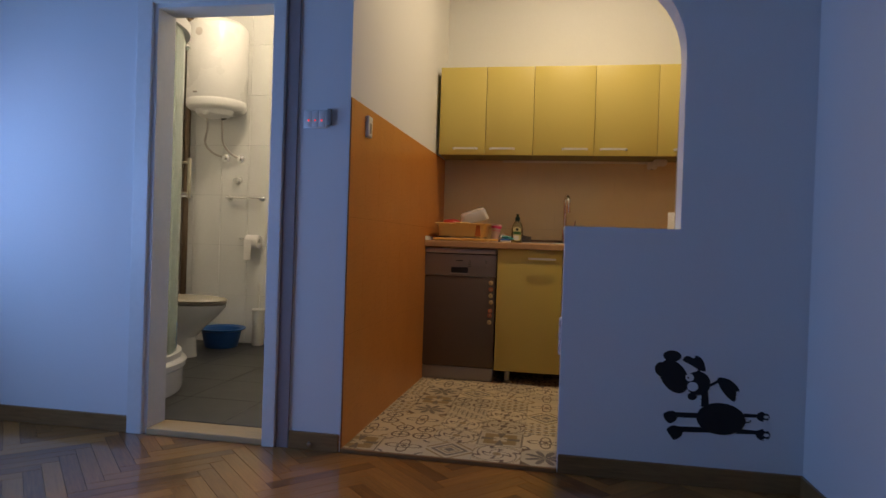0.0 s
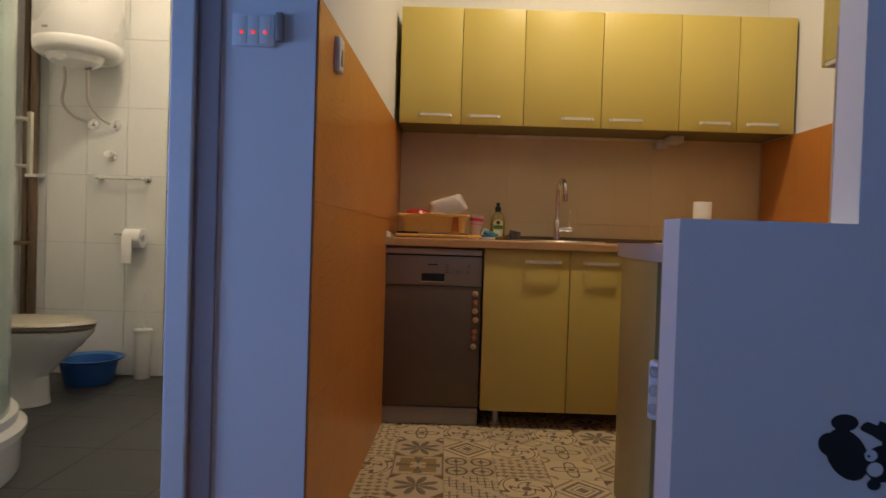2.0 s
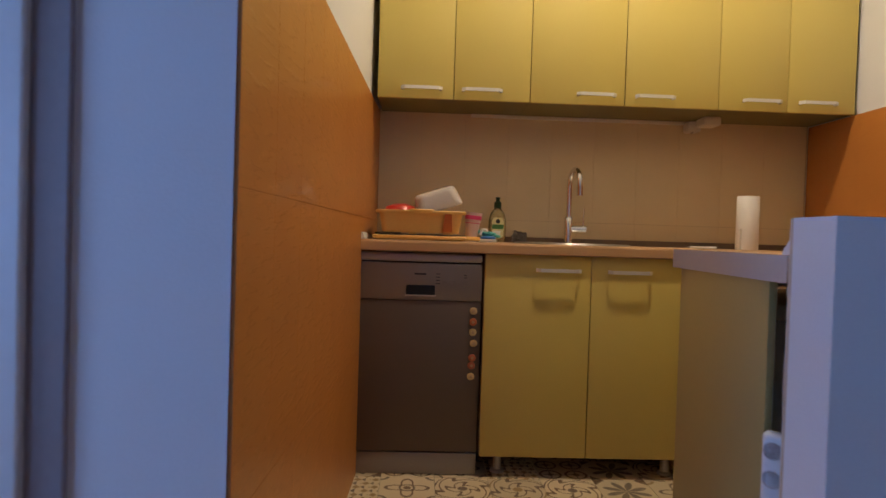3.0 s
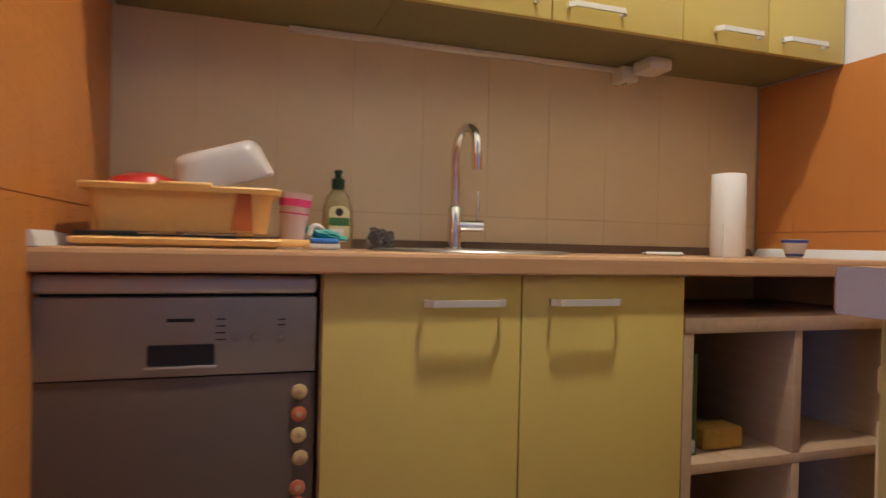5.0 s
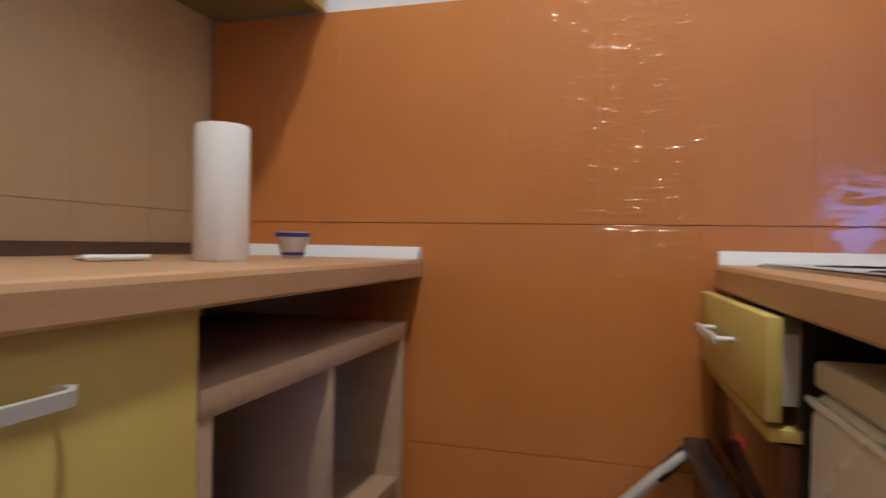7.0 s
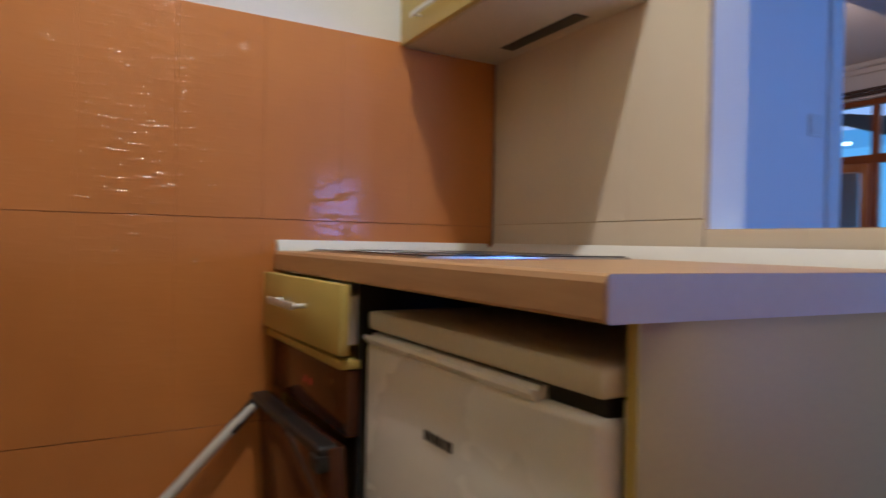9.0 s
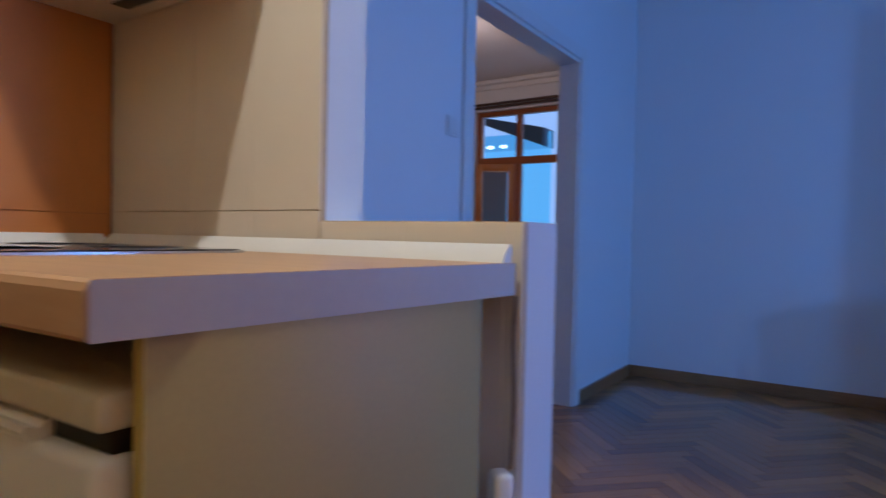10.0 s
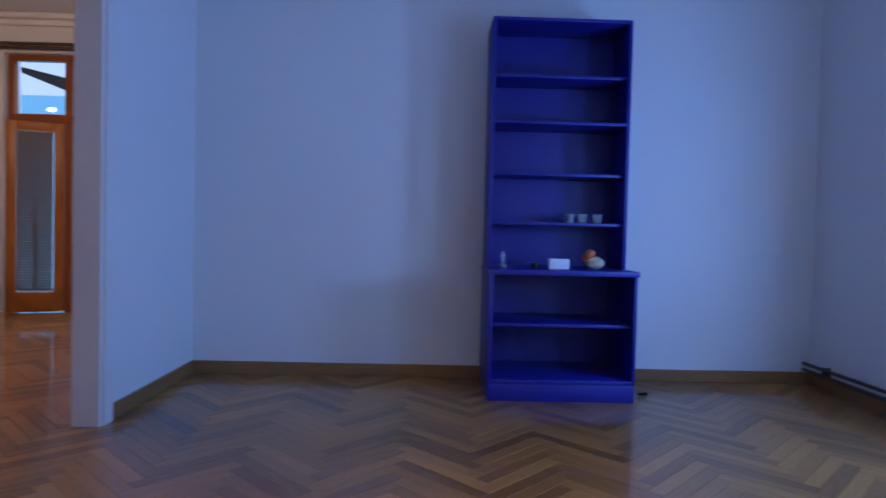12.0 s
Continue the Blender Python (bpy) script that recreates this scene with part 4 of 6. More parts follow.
t = thing("broom_pole", (1.57, 4.42, KF), "grey metal pole leaning against the orange tiles", "pole")
part("tube", rod(B(), (1.645, 3.90, 0.535), (1.592, 4.43, KF + 0.012), 0.0125, 16), SATIN, t)
part("grip", rod(B(), (1.648, 3.893, 0.542), (1.641, 3.955, 0.480), 0.014, 16), BLACKP, t, "black plastic grip")

# its open end slants back to the half wall
for name in ("peninsula_worktop", "end_panel"):
    root = bpy.data.objects[name]
    at = root.location
    for o in (root, *root.children_recursive):
        if o.type == "MESH" and not o.name.startswith(("upstand", "side_upstand")):
            for v in o.data.vertices:
                wx, wy = v.co.x + at.x, v.co.y + at.y
                if wx < 0.60:
                    v.co.x -= 0.050 * (PF - wy) / 0.607

# the peninsula's front runs a little out of square
for name in ("peninsula_worktop", "small_fridge", "oven_unit", "hob"):
    root = bpy.data.objects[name]
    at = root.location
    for o in root.children_recursive:
        for v in o.data.vertices:
            wx, wy = v.co.x + at.x, v.co.y + at.y
            v.co.y += (wx - PX) * 0.030 * max(0.0, (wy - 3.26) / 0.55)

# extractor cabinet over the hob
hx0, hz = 1.085, 1.470
t = thing("extractor_cabinet", (1.38, 3.36, hz), "yellow wall cabinet with a built-in extractor underneath", "cabinet")
part("body", box(B(), hx0, RIGHT - 0.003, PY1 + 0.002, 3.498, hz + 0.012, 2.05), YELLOW_E, t, smooth=False)
part("door", box(B(), hx0 + 0.0015, RIGHT - 0.004, 3.4995, 3.517, hz, 2.05, 0.0015), YELLOW, t)
un = part("extractor_base", box(B(), hx0 + 0.001, RIGHT - 0.004, PY1 + 0.004, 3.4985, hz - 0.004, hz + 0.012, 0.002), CREAMP, t, "beige extractor underside")
part("grille", box(B(), hx0 + 0.14, RIGHT - 0.15, 3.245, 3.285, hz - 0.0065, hz - 0.003), BLACKP, un, "dark intake slot")
bm = B()
rod(bm, (1.41, 3.517, 1.515), (1.41, 3.54, 1.515), 0.004, 8)
rod(bm, (1.55, 3.517, 1.515), (1.55, 3.54, 1.515), 0.004, 8)
box(bm, 1.40, 1.56, 3.538, 3.543, 1.508, 1.522, 0.0015)
part("handle", bm, SATIN, t, "satin aluminium bow handle")

# power strip behind the half wall's end
t = thing("power_strip", (0.51, 3.225, 0.49), "white three-socket power strip fixed on end behind the half wall", "power strip")
sm = pose(0.519, 3.234, 0.515, 0, 0, 48)
bm = box(B(), -0.020, 0.012, -0.016, 0.022, -0.080, 0.080, 0.009, 3)
bmesh.ops.transform(bm, matrix=sm, verts=bm.verts[:])
part("body", bm, WHITEP, t)
for k in (-0.05, 0.0, 0.05):
    for sgn in (1,):
        bm = lathe(B(), [(0.016, 0), (0.016, 0.0015), (0.014, 0.0016), (0.013, -0.004), (0, -0.004)], (-0.020, 0.003, k), 20, pose(0, 0, 0, 0, -90))
        bmesh.ops.transform(bm, matrix=sm, verts=bm.verts[:])
        so = part("socket", bm, GREYEND, t)
t = thing("power_cable", (0.53, 3.23, 0.65), "brown cable hanging beside the end panel", "cable")
part("cable", tube(B(), smooth_path([(0.512, 3.204, 0.59), (0.509, 3.205, 0.70), (0.513, 3.204, 0.79), (0.509, 3.205, 0.856)], 6), 0.003, 8), STRIPD, t)

# ceiling lamp of the kitchen
t = thing("kitchen_ceiling_lamp", (0.62, 4.04, H), "round white lamp on a short stem under the kitchen ceiling", "lamp")
part("rose", lathe(B(), [(0.045, -0.03), (0.05, -0.005), (0.05, 0)], (0.62, 4.04, H), 20), WHITEP, t)
part("stem", rod(B(), (0.62, 4.04, H - 0.19), (0.62, 4.04, H - 0.03), 0.008, 12), SATIN, t)
part("housing", lathe(B(), [(0.078, -0.252), (0.082, -0.25), (0.075, -0.21), (0.03, -0.18), (0, -0.18)], (0.62, 4.04, H), 28), WHITEP, t)

# ---------- hall: trim ----------


def baseboard(name, x0, x1, y0, y1):
    bm = B()
    box(bm, x0, x1, y0, y1, 0.0, 0.074, 0.003)
    structure(name, bm, BASE, "brown oak baseboard", "baseboard")


bt = 0.014
baseboard("baseboard", HALL_L, RWX, HALL_B, HALL_B + bt)
baseboard("baseboard_west", HALL_L, HALL_L + bt, HALL_B + bt, PY0)
baseboard("baseboard_east", RWX - bt, RWX, HALL_B + bt, D0 - 0.072)
baseboard("baseboard_east_2", RWX - bt, RWX, D1 + 0.072, PY0 - bt)
baseboard("baseboard_north", HALL_L + bt, BD0 - 0.072, PY0 - bt, PY0)
baseboard("baseboard_north_2", BD1 + 0.094, LW0 - 0.004, PY0 - bt, PY0)
baseboard("baseboard_half", HW0 + 0.003, RWX, PY0 - bt + 0.0015, PY0 + 0.0015)
baseboard("baseboard_living", RWX + 0.11, WX0 - 0.1, R2B, R2B + bt)
baseboard("baseboard_living_2", WX1 + 0.1, R2L, R2B, R2B + bt)

# wide doorway: lining and casings
bm = B()
box(bm, RWX - 0.004, RWX + 0.114, D0, D0 + 0.022, 0, DH - 0.022, 0.002)
box(bm, RWX - 0.004, RWX + 0.114, D1 - 0.022, D1, 0, DH - 0.022, 0.002)
box(bm, RWX - 0.004, RWX + 0.114, D0, D1, DH - 0.022, DH, 0.002)
for x0, x1 in ((RWX - 0.018, RWX), (RWX + 0.11, RWX + 0.128)):
    box(bm, x0, x1, D0 - 0.07, D0 + 0.004, 0, DH + 0.07, 0.004)
    box(bm, x0, x1, D1 - 0.004, D1 + 0.07, 0, DH + 0.07, 0.004)
    box(bm, x0, x1, D0 + 0.004, D1 - 0.004, DH - 0.004, DH + 0.07, 0.004)
structure("door_1_frame", bm, TRIM, "white painted frame of the wide doorway", "door frame")

# bathroom doorway
bm = B()
box(bm, BD0, BD0 + 0.022, PY0 - 0.004, PY1 + 0.004, 0, BDH - 0.022, 0.002)
box(bm, BD1 - 0.022, BD1, PY0 - 0.004, PY1 + 0.004, 0, BDH - 0.022, 0.002)
box(bm, BD0, BD1, PY0 - 0.004, PY1 + 0.004, BDH - 0.022, BDH, 0.002)
box(bm, BD0 - 0.07, BD0 + 0.004, PY0 - 0.020, PY0, 0, BDH + 0.07, 0.004)
box(bm, BD1 - 0.022, BD1 + 0.035, PY0 - 0.026, PY0, 0, BDH + 0.07, 0.004)
box(bm, BD0 + 0.004, BD1 - 0.022, PY0 - 0.020, PY0, BDH - 0.004, BDH + 0.07, 0.004)
structure("door_2_frame", bm, TRIM, "white painted frame of the bathroom door", "door frame")
structure("trim_door_strip", box(B(), BD1 + 0.036, BD1 + 0.092, PY0 - 0.012, PY0, 0, BDH + 0.07, 0.003), surface("mauve_grey_trim", (0.30, 0.25, 0.25), 0.5, var=0.08), "mauve grey strip beside the bathroom door frame", "trim")
structure("door_2_sill", box(B(), BD0 + 0.022, BD1 - 0.022, PY0 - 0.012, PY1 + 0.01, 0.0, 0.028, 0.004), wood("pale_sill_wood", (0.42, 0.27, 0.13), (0.60, 0.42, 0.22), 0.5, vary=0.1), "pale wooden door sill", "sill")
structure("trim_floor_edge", box(B(), LW0 + 0.002, HW0 - 0.001, PY0 - 0.010, PY0 + 0.006, 0.0, 0.017, 0.003), BASE, "brown strip between parquet and tiles", "trim")

# ---------- hall: switches and bell ----------
t = thing("light_switch", (-0.535, PY0, 1.39), "white three-gang light switch with red indicator lights", "switch")
part("plate", box(B(), -0.592, -0.490, PY0 - 0.010, PY0, 1.350, 1.428, 0.004), WHITEP, t)
for k in range(3):
    rk = part("rocker", box(B(), -0.583 + 0.0285 * k, -0.5555 + 0.0285 * k, PY0 - 0.0112, PY0 - 0.008, 1.356, 1.422, 0.0015), WHITEP, t)
    part("indicator", lathe(B(), [(0.0045, 0), (0.004, 0.0015), (0, 0.002)], (-0.569 + 0.0285 * k, PY0 - 0.0110, 1.383), 10, pose(0, 0, 0, 90)), LEDRED, rk, "red indicator light")
t = single("switch_cover", box(B(), -0.486, -0.468, PY0 - 0.022, PY0, 1.362, 1.430, 0.004), SILVER, (-0.477, PY0, 1.395), "narrow grey cover beside the light switch", "cover")
t = thing("wall_switch", (RWX, 2.04, 1.37), "white double light switch beside the doorway", "switch")
part("plate", box(B(), RWX - 0.009, RWX, 2.00, 2.08, 1.33, 1.41, 0.004), WHITEP, t)
part("rocker", box(B(), RWX - 0.014, RWX - 0.008, 2.008, 2.039, 1.34, 1.40, 0.003), WHITEP, t)
part("rocker", box(B(), RWX - 0.014, RWX - 0.008, 2.041, 2.072, 1.34, 1.40, 0.003), WHITEP, t)
single("door_stop", lathe(B(), [(0.008, 0), (0.011, 0.004), (0.010, 0.01), (0, 0.012)], (-0.52, PY0 - bt, 0.028), 14, pose(0, 0, 0, 90)), CHROME, (-0.52, PY0 - bt, 0.028), "tiny chrome stop on the baseboard", "door stop")

# ---------- hall: dog sticker on the half wall ----------
SY = PY0 + 0.0008


def blob(pts, n=6):
    ring = [Vector((a, b, 0)) for a, b in pts]
    out = []
    k = len(ring)
    for i in range(k):
        p0, p1, p2, p3 = ring[i - 1], ring[i], ring[(i + 1) % k], ring[(i + 2) % k]
        for j in range(n):
            s = j / n
            q = 0.5 * (2 * p1 + (p2 - p0) * s + (2 * p0 - 5 * p1 + 4 * p2 - p3) * s * s + (3 * p1 - p0 - 3 * p2 + p3) * s ** 3)
            out.append((q.x, q.y))
    return out


def oval(cx, cz, rx, rz, tilt=0, n=28):
    c, s = math.cos(radians(tilt)), math.sin(radians(tilt))
    return [(cx + rx * math.cos(2 * math.pi * i / n) * c - rz * math.sin(2 * math.pi * i / n) * s, cz + rx * math.cos(2 * math.pi * i / n) * s + rz * math.sin(2 * math.pi * i / n) * c) for i in range(n)]


def flat_shape(bm, pts, depth=0.0008):
    prism(bm, pts, SY - depth, SY + 0.0002, "y")


# sheet coordinates (a right, b up, 0..1 over 0.42 m x 0.345 m) to the wall
SX0, SZ0, SW, SH = 0.857, 0.167, 0.428, 0.338


def on_wall(pts):
    return [(SX0 + SW * a, SZ0 + SH * b) for a, b in pts]


t = thing("wall_sticker", (SX0 + 0.2, PY0, SZ0), "black vinyl sticker of a cartoon dog on the wall", "wall sticker")
bm = B()
k = 0
for o in (oval(0.145, 0.945, 0.078, 0.062, 0), oval(0.065, 0.785, 0.065, 0.085, 10), oval(0.165, 0.715, 0.115, 0.195, 20), oval(0.37, 0.655, 0.105, 0.135, 0), oval(0.325, 0.505, 0.040, 0.042, 0), oval(0.57, 0.275, 0.205, 0.178, -4)):
    prism(bm, on_wall(o), SY - 0.0008 - 0.00004 * k, SY + 0.0002, "y")
    k += 1
for o in ([(0.405, 0.58), (0.455, 0.58), (0.47, 0.40), (0.40, 0.40)], [(0.14, 0.31), (0.40, 0.325), (0.40, 0.265), (0.14, 0.255)], [(0.20, 0.155), (0.46, 0.17), (0.50, 0.115), (0.20, 0.09)],
          [(0.76, 0.355), (0.885, 0.355), (0.885, 0.32), (0.76, 0.315)], [(0.72, 0.18), (0.885, 0.175), (0.885, 0.135), (0.70, 0.125)],
          [(0.36, 0.78), (0.385, 0.78), (0.395, 0.85), (0.365, 0.85)], [(0.47, 0.655), (0.535, 0.71), (0.545, 0.685), (0.475, 0.625)]):
    prism(bm, on_wall(o), SY - 0.0008 - 0.00004 * k, SY + 0.0002, "y")
    k += 1
for o in (blob([(0.235, 0.905), (0.27, 0.955), (0.33, 0.935), (0.345, 0.965), (0.40, 0.925), (0.43, 0.80), (0.37, 0.81), (0.30, 0.86)]), blob([(0.535, 0.73), (0.62, 0.725), (0.69, 0.66), (0.715, 0.60), (0.69, 0.585), (0.68, 0.48), (0.61, 0.535), (0.55, 0.64)]),
          blob([(0.09, 0.29), (0.16, 0.325), (0.21, 0.29), (0.19, 0.215), (0.14, 0.185), (0.10, 0.225)]), blob([(0.12, 0.115), (0.18, 0.165), (0.245, 0.13), (0.25, 0.06), (0.19, 0.0), (0.15, 0.045)]),
          oval(0.915, 0.335, 0.052, 0.055), oval(0.92, 0.135, 0.058, 0.062)):
    prism(bm, on_wall(o), SY - 0.0008 - 0.00004 * k, SY + 0.0002, "y")
    k += 1
part("dog_shape", bm, DECAL, t, smooth=False)
for o in (oval(0.298, 0.715, 0.036, 0.042), oval(0.325, 0.615, 0.046, 0.052)):
    part("eye", prism(B(), on_wall(o), SY - 0.0024, SY - 0.0018, "y"), PAINT, t, "white eye", smooth=False)
for o in (oval(0.935, 0.385, 0.018, 0.013), oval(0.940, 0.335, 0.020, 0.017), oval(0.935, 0.29, 0.016, 0.012), oval(0.94, 0.19, 0.018, 0.013), oval(0.946, 0.135, 0.022, 0.019), oval(0.938, 0.085, 0.017, 0.012)):
    part("paw_pad", prism(B(), on_wall(o), SY - 0.0024, SY - 0.0018, "y"), PAINT, t, "white paw pad", smooth=False)
part("pupil", prism(B(), on_wall(oval(0.285, 0.712, 0.008, 0.010)), SY - 0.003, SY - 0.0023, "y"), DECAL, t, smooth=False)
part("tail", tube(B(), [(SX0 + SW * a, SY - 0.0008, SZ0 + SH * b) for a, b in ((0.765, 0.275), (0.78, 0.255), (0.805, 0.265), (0.815, 0.285))], 0.0022, 6), DECAL, t)

# ---------- hall: blue bookcase ----------
BLUE = surface("deep_blue_paint", (0.010, 0.011, 0.225), 0.45, var=0.15, scale=3, fine=60, bump=0.06)
kx0, kx1, kl, ku = -1.116, -0.336, 0.215, 0.013
kb = HALL_B + bt + 0.002
t = thing("bookcase", (-0.715, 0.0, 0.0), "tall deep blue painted bookcase with mostly empty shelves", "bookcase")
part("plinth", box(B(), kx0 + 0.004, kx1 - 0.004, kb, kl + 0.004, 0, 0.092, 0.002), BLUE, t)
part("lower_side", box(B(), kx0, kx0 + 0.018, kb, kl, 0.094, 0.664, 0.0015), BLUE, t)
part("lower_side", box(B(), kx1 - 0.018, kx1, kb, kl, 0.094, 0.664, 0.0015), BLUE, t)
part("lower_bottom", box(B(), kx0 + 0.018, kx1 - 0.018, kb, kl - 0.002, 0.094, 0.112, 0.0015), BLUE, t)
part("lower_shelf", box(B(), kx0 + 0.019, kx1 - 0.019, kb, kl - 0.05, 0.385, 0.402, 0.0015), BLUE, t)
part("counter_board", box(B(), kx0 - 0.008, kx1 + 0.004, kb, kl + 0.010, 0.664, 0.692, 0.003), BLUE, t)
part("lower_back", box(B(), kx0 + 0.018, kx1 - 0.018, kb, kb + 0.005, 0.112, 0.664), BLUE, t)
u0, u1 = kx0 + 0.004, kx1 - 0.004
part("upper_side", box(B(), u0, u0 + 0.018, kb, ku, 0.692, 2.052, 0.0015), BLUE, t)
part("upper_side", box(B(), u1 - 0.018, u1, kb, ku, 0.692, 2.052, 0.0015), BLUE, t)
part("upper_top", box(B(), u0, u1, kb, ku, 2.052, 2.070, 0.0015), BLUE, t)
part("upper_back", box(B(), u0 + 0.018, u1 - 0.018, kb, kb + 0.005, 0.692, 2.052), BLUE, t)
for z, dd in ((0.930, 0.03), (1.205, 0.03), (1.488, 0.0), (1.748, 0.03)):
    part("shelf", box(B(), u0 + 0.018, u1 - 0.018 - (0.012 if dd else 0), kb + 0.005, ku - dd, z, z + 0.017, 0.0015), BLUE, t)

GLASSC = clear("clear_glass", (0.9, 0.93, 0.95), 0.05, 0.8)
for x in (-0.815, -0.885, -0.975):
    single("drinking_glass", lathe(B(), [(0.022, 0), (0.024, 0.002), (0.029, 0.052), (0.028, 0.052), (0.0225, 0.006), (0, 0.005)], (x, -0.10, 0.9475), 24), GLASSC, (x, -0.10, 0.9475), "small clear drinking glass on the blue shelf", "glass", "glasses on the bookcase")
single("paper_box", box(B(), -0.775, -0.665, 0.06, 0.11, 0.6925, 0.748, 0.003), surface("white_card", (0.75, 0.75, 0.76), 0.7, var=0.1, scale=25), (-0.72, 0.085, 0.6925), "small white box on the bookcase counter", "box")
t = thing("ornament", (-0.895, 0.05, 0.6925), "orange and white shell-shaped ornament on the bookcase", "ornament")
bm = B()
bmesh.ops.create_icosphere(bm, subdivisions=3, radius=1)
for v in bm.verts:
    k = 1 + 0.25 * noise.noise(v.co * 2.0)
    v.co = Vector((-0.925 + 0.052 * v.co.x * k, 0.05 + 0.035 * v.co.y * k, 0.6925 + 0.036 + 0.0358 * v.co.z))
part("base", bm, surface("cream_shell", (0.55, 0.42, 0.28), 0.5, var=0.3, scale=30), t)
bm = B()
bmesh.ops.create_icosphere(bm, subdivisions=3, radius=1)
for v in bm.verts:
    k = 1 + 0.3 * noise.noise(v.co * 2.6 + Vector((3, 1, 2)))
    v.co = Vector((-0.895 + 0.032 * v.co.x * k - 0.014 * v.co.z, 0.05 + 0.022 * v.co.y * k, 0.6925 + 0.074 + 0.034 * v.co.z * k))
part("crest", bm, surface("orange_shell", (0.50, 0.10, 0.02), 0.5, var=0.3, scale=30), t, "orange upper part")
t = thing("figurine", (-0.42, 0.05, 0.6925), "small pale glass figurine on the bookcase", "figurine")
part("foot", lathe(B(), [(0.026, 0), (0.028, 0.004), (0.012, 0.014), (0.010, 0.03), (0.014, 0.05), (0.008, 0.085), (0, 0.09)], (-0.42, 0.05, 0.6925), 18), GLASSC, t)
single("candle_cup", lathe(B(), [(0.02, 0), (0.022, 0.004), (0.022, 0.03), (0.019, 0.03), (0.018, 0.006), (0, 0.005)], (-0.60, 0.05, 0.6925), 20), BLACKP, (-0.60, 0.05, 0.6925), "small dark cup on the bookcase", "cup")
bm = B()
tube(bm, smooth_path([(-1.20, 0.06, 0.006), (-1.225, 0.09, 0.02), (-1.205, 0.12, 0.03), (-1.18, 0.09, 0.018), (-1.20, 0.055, 0.012), (-1.235, 0.07, 0.008)], 6), 0.006, 8)
single("cable_end", bm, BLACKP, (-1.20, 0.085, 0.0), "short curl of black cable on the parquet", "cable")

# ---------- hall: heating pipes and window on the west wall ----------
t = thing("heating_pipe", (HALL_L + 0.05, 0.3, 0.12), "pair of brown heating pipes along the wall", "pipe")
PIPE = surface("brown_pipe_paint", (0.075, 0.045, 0.032), 0.4, var=0.15)
part("pipe", rod(B(), (HALL_L + 0.035, HALL_B + 0.002, 0.128), (HALL_L + 0.035, 0.95, 0.128), 0.0105, 12), PIPE, t)
part("pipe", rod(B(), (HALL_L + 0.035, HALL_B + 0.002, 0.090), (HALL_L + 0.035, 0.95, 0.090), 0.0105, 12), PIPE, t)
for y in (-0.1, 0.5):
    part("bracket", box(B(), HALL_L, HALL_L + 0.05, y, y + 0.012, 0.076, 0.142, 0.002), PIPE, t)
w = structure("window_1", box(B(), HALL_L - 0.12, HALL_L - 0.06, 1.12, 2.72, 0.8, 0.84), TRIM, "white window in the hall", "window")
bm = B()
box(bm, HALL_L - 0.12, HALL_L - 0.06, 1.12, 1.17, 0.84, 1.71, 0.003)
box(bm, HALL_L - 0.12, HALL_L - 0.06, 2.67, 2.72, 0.84, 1.71, 0.003)
box(bm, HALL_L - 0.12, HALL_L - 0.06, 1.12, 2.72, 1.71, 1.76, 0.003)
box(bm, HALL_L - 0.12, HALL_L - 0.06, 1.905, 1.935, 0.84, 1.71, 0.003)
structure("window_1_frame", bm, TRIM, "white window frame", "window", w)
PANE = clear("window_glass", (0.95, 0.97, 1.0), 0.0, 1.0)
for y0, y1 in ((1.17, 1.905), (1.935, 2.67)):
    g = structure("window_1_pane", box(B(), HALL_L - 0.092, HALL_L - 0.088, y0, y1, 0.84, 1.71), PANE, "clear pane", "window", w)
    g.visible_shadow = False

# ---------- bathroom ----------
BF = 0.022
CERAMIC = surface("white_ceramic", (0.72, 0.71, 0.68), 0.14, var=0.03, bump=0.0)
SEATP = surface("brown_seat_edge", (0.16, 0.13, 0.10), 0.3, var=0.1)
t = thing("water_heater", (-2.19, 5.06, 1.82), "white cylindrical electric water heater on the tiles", "water heater")
hx, hy = -2.15, 5.06
part("tank", lathe(B(), [(0.18, 1.845), (0.205, 1.852), (0.222, 1.872), (0.225, 1.90), (0.225, 1.918), (0.2235, 1.920), (0.225, 1.922), (0.225, 2.46), (0.222, 2.49), (0.19, 2.52), (0, 2.535)], (hx, hy, 0), 48), ENAMEL, t)
ch = part("bottom_cover", lathe(B(), [(0.0, 1.795), (0.09, 1.797), (0.115, 1.81), (0.13, 1.846)], (hx, hy - 0.03, 0), 32, sx=1.15), ENAMEL, t)
part("dial", lathe(B(), [(0.028, 0), (0.028, 0.008), (0.022, 0.012), (0, 0.012)], (hx - 0.005, hy - 0.145, 1.815), 24, pose(0, 0, 0, 70)), WHITEP, ch)
part("gauge", lathe(B(), [(0.03, 0), (0.03, 0.006), (0.024, 0.008), (0, 0.006)], (hx - 0.03, hy - 0.218, 2.40), 24, pose(0, 0, 0, 90)), GREYEND, t, "round temperature gauge")
part("badge", box(B(), hx - 0.07, hx - 0.02, hy - 0.222, hy - 0.214, 1.945, 1.958, 0.002), SILVER, t, "small silver maker's badge")
part("bracket", box(B(), hx - 0.12, hx + 0.12, hy + 0.20, BY - 0.012, 2.2, 2.25), SILVER, t)
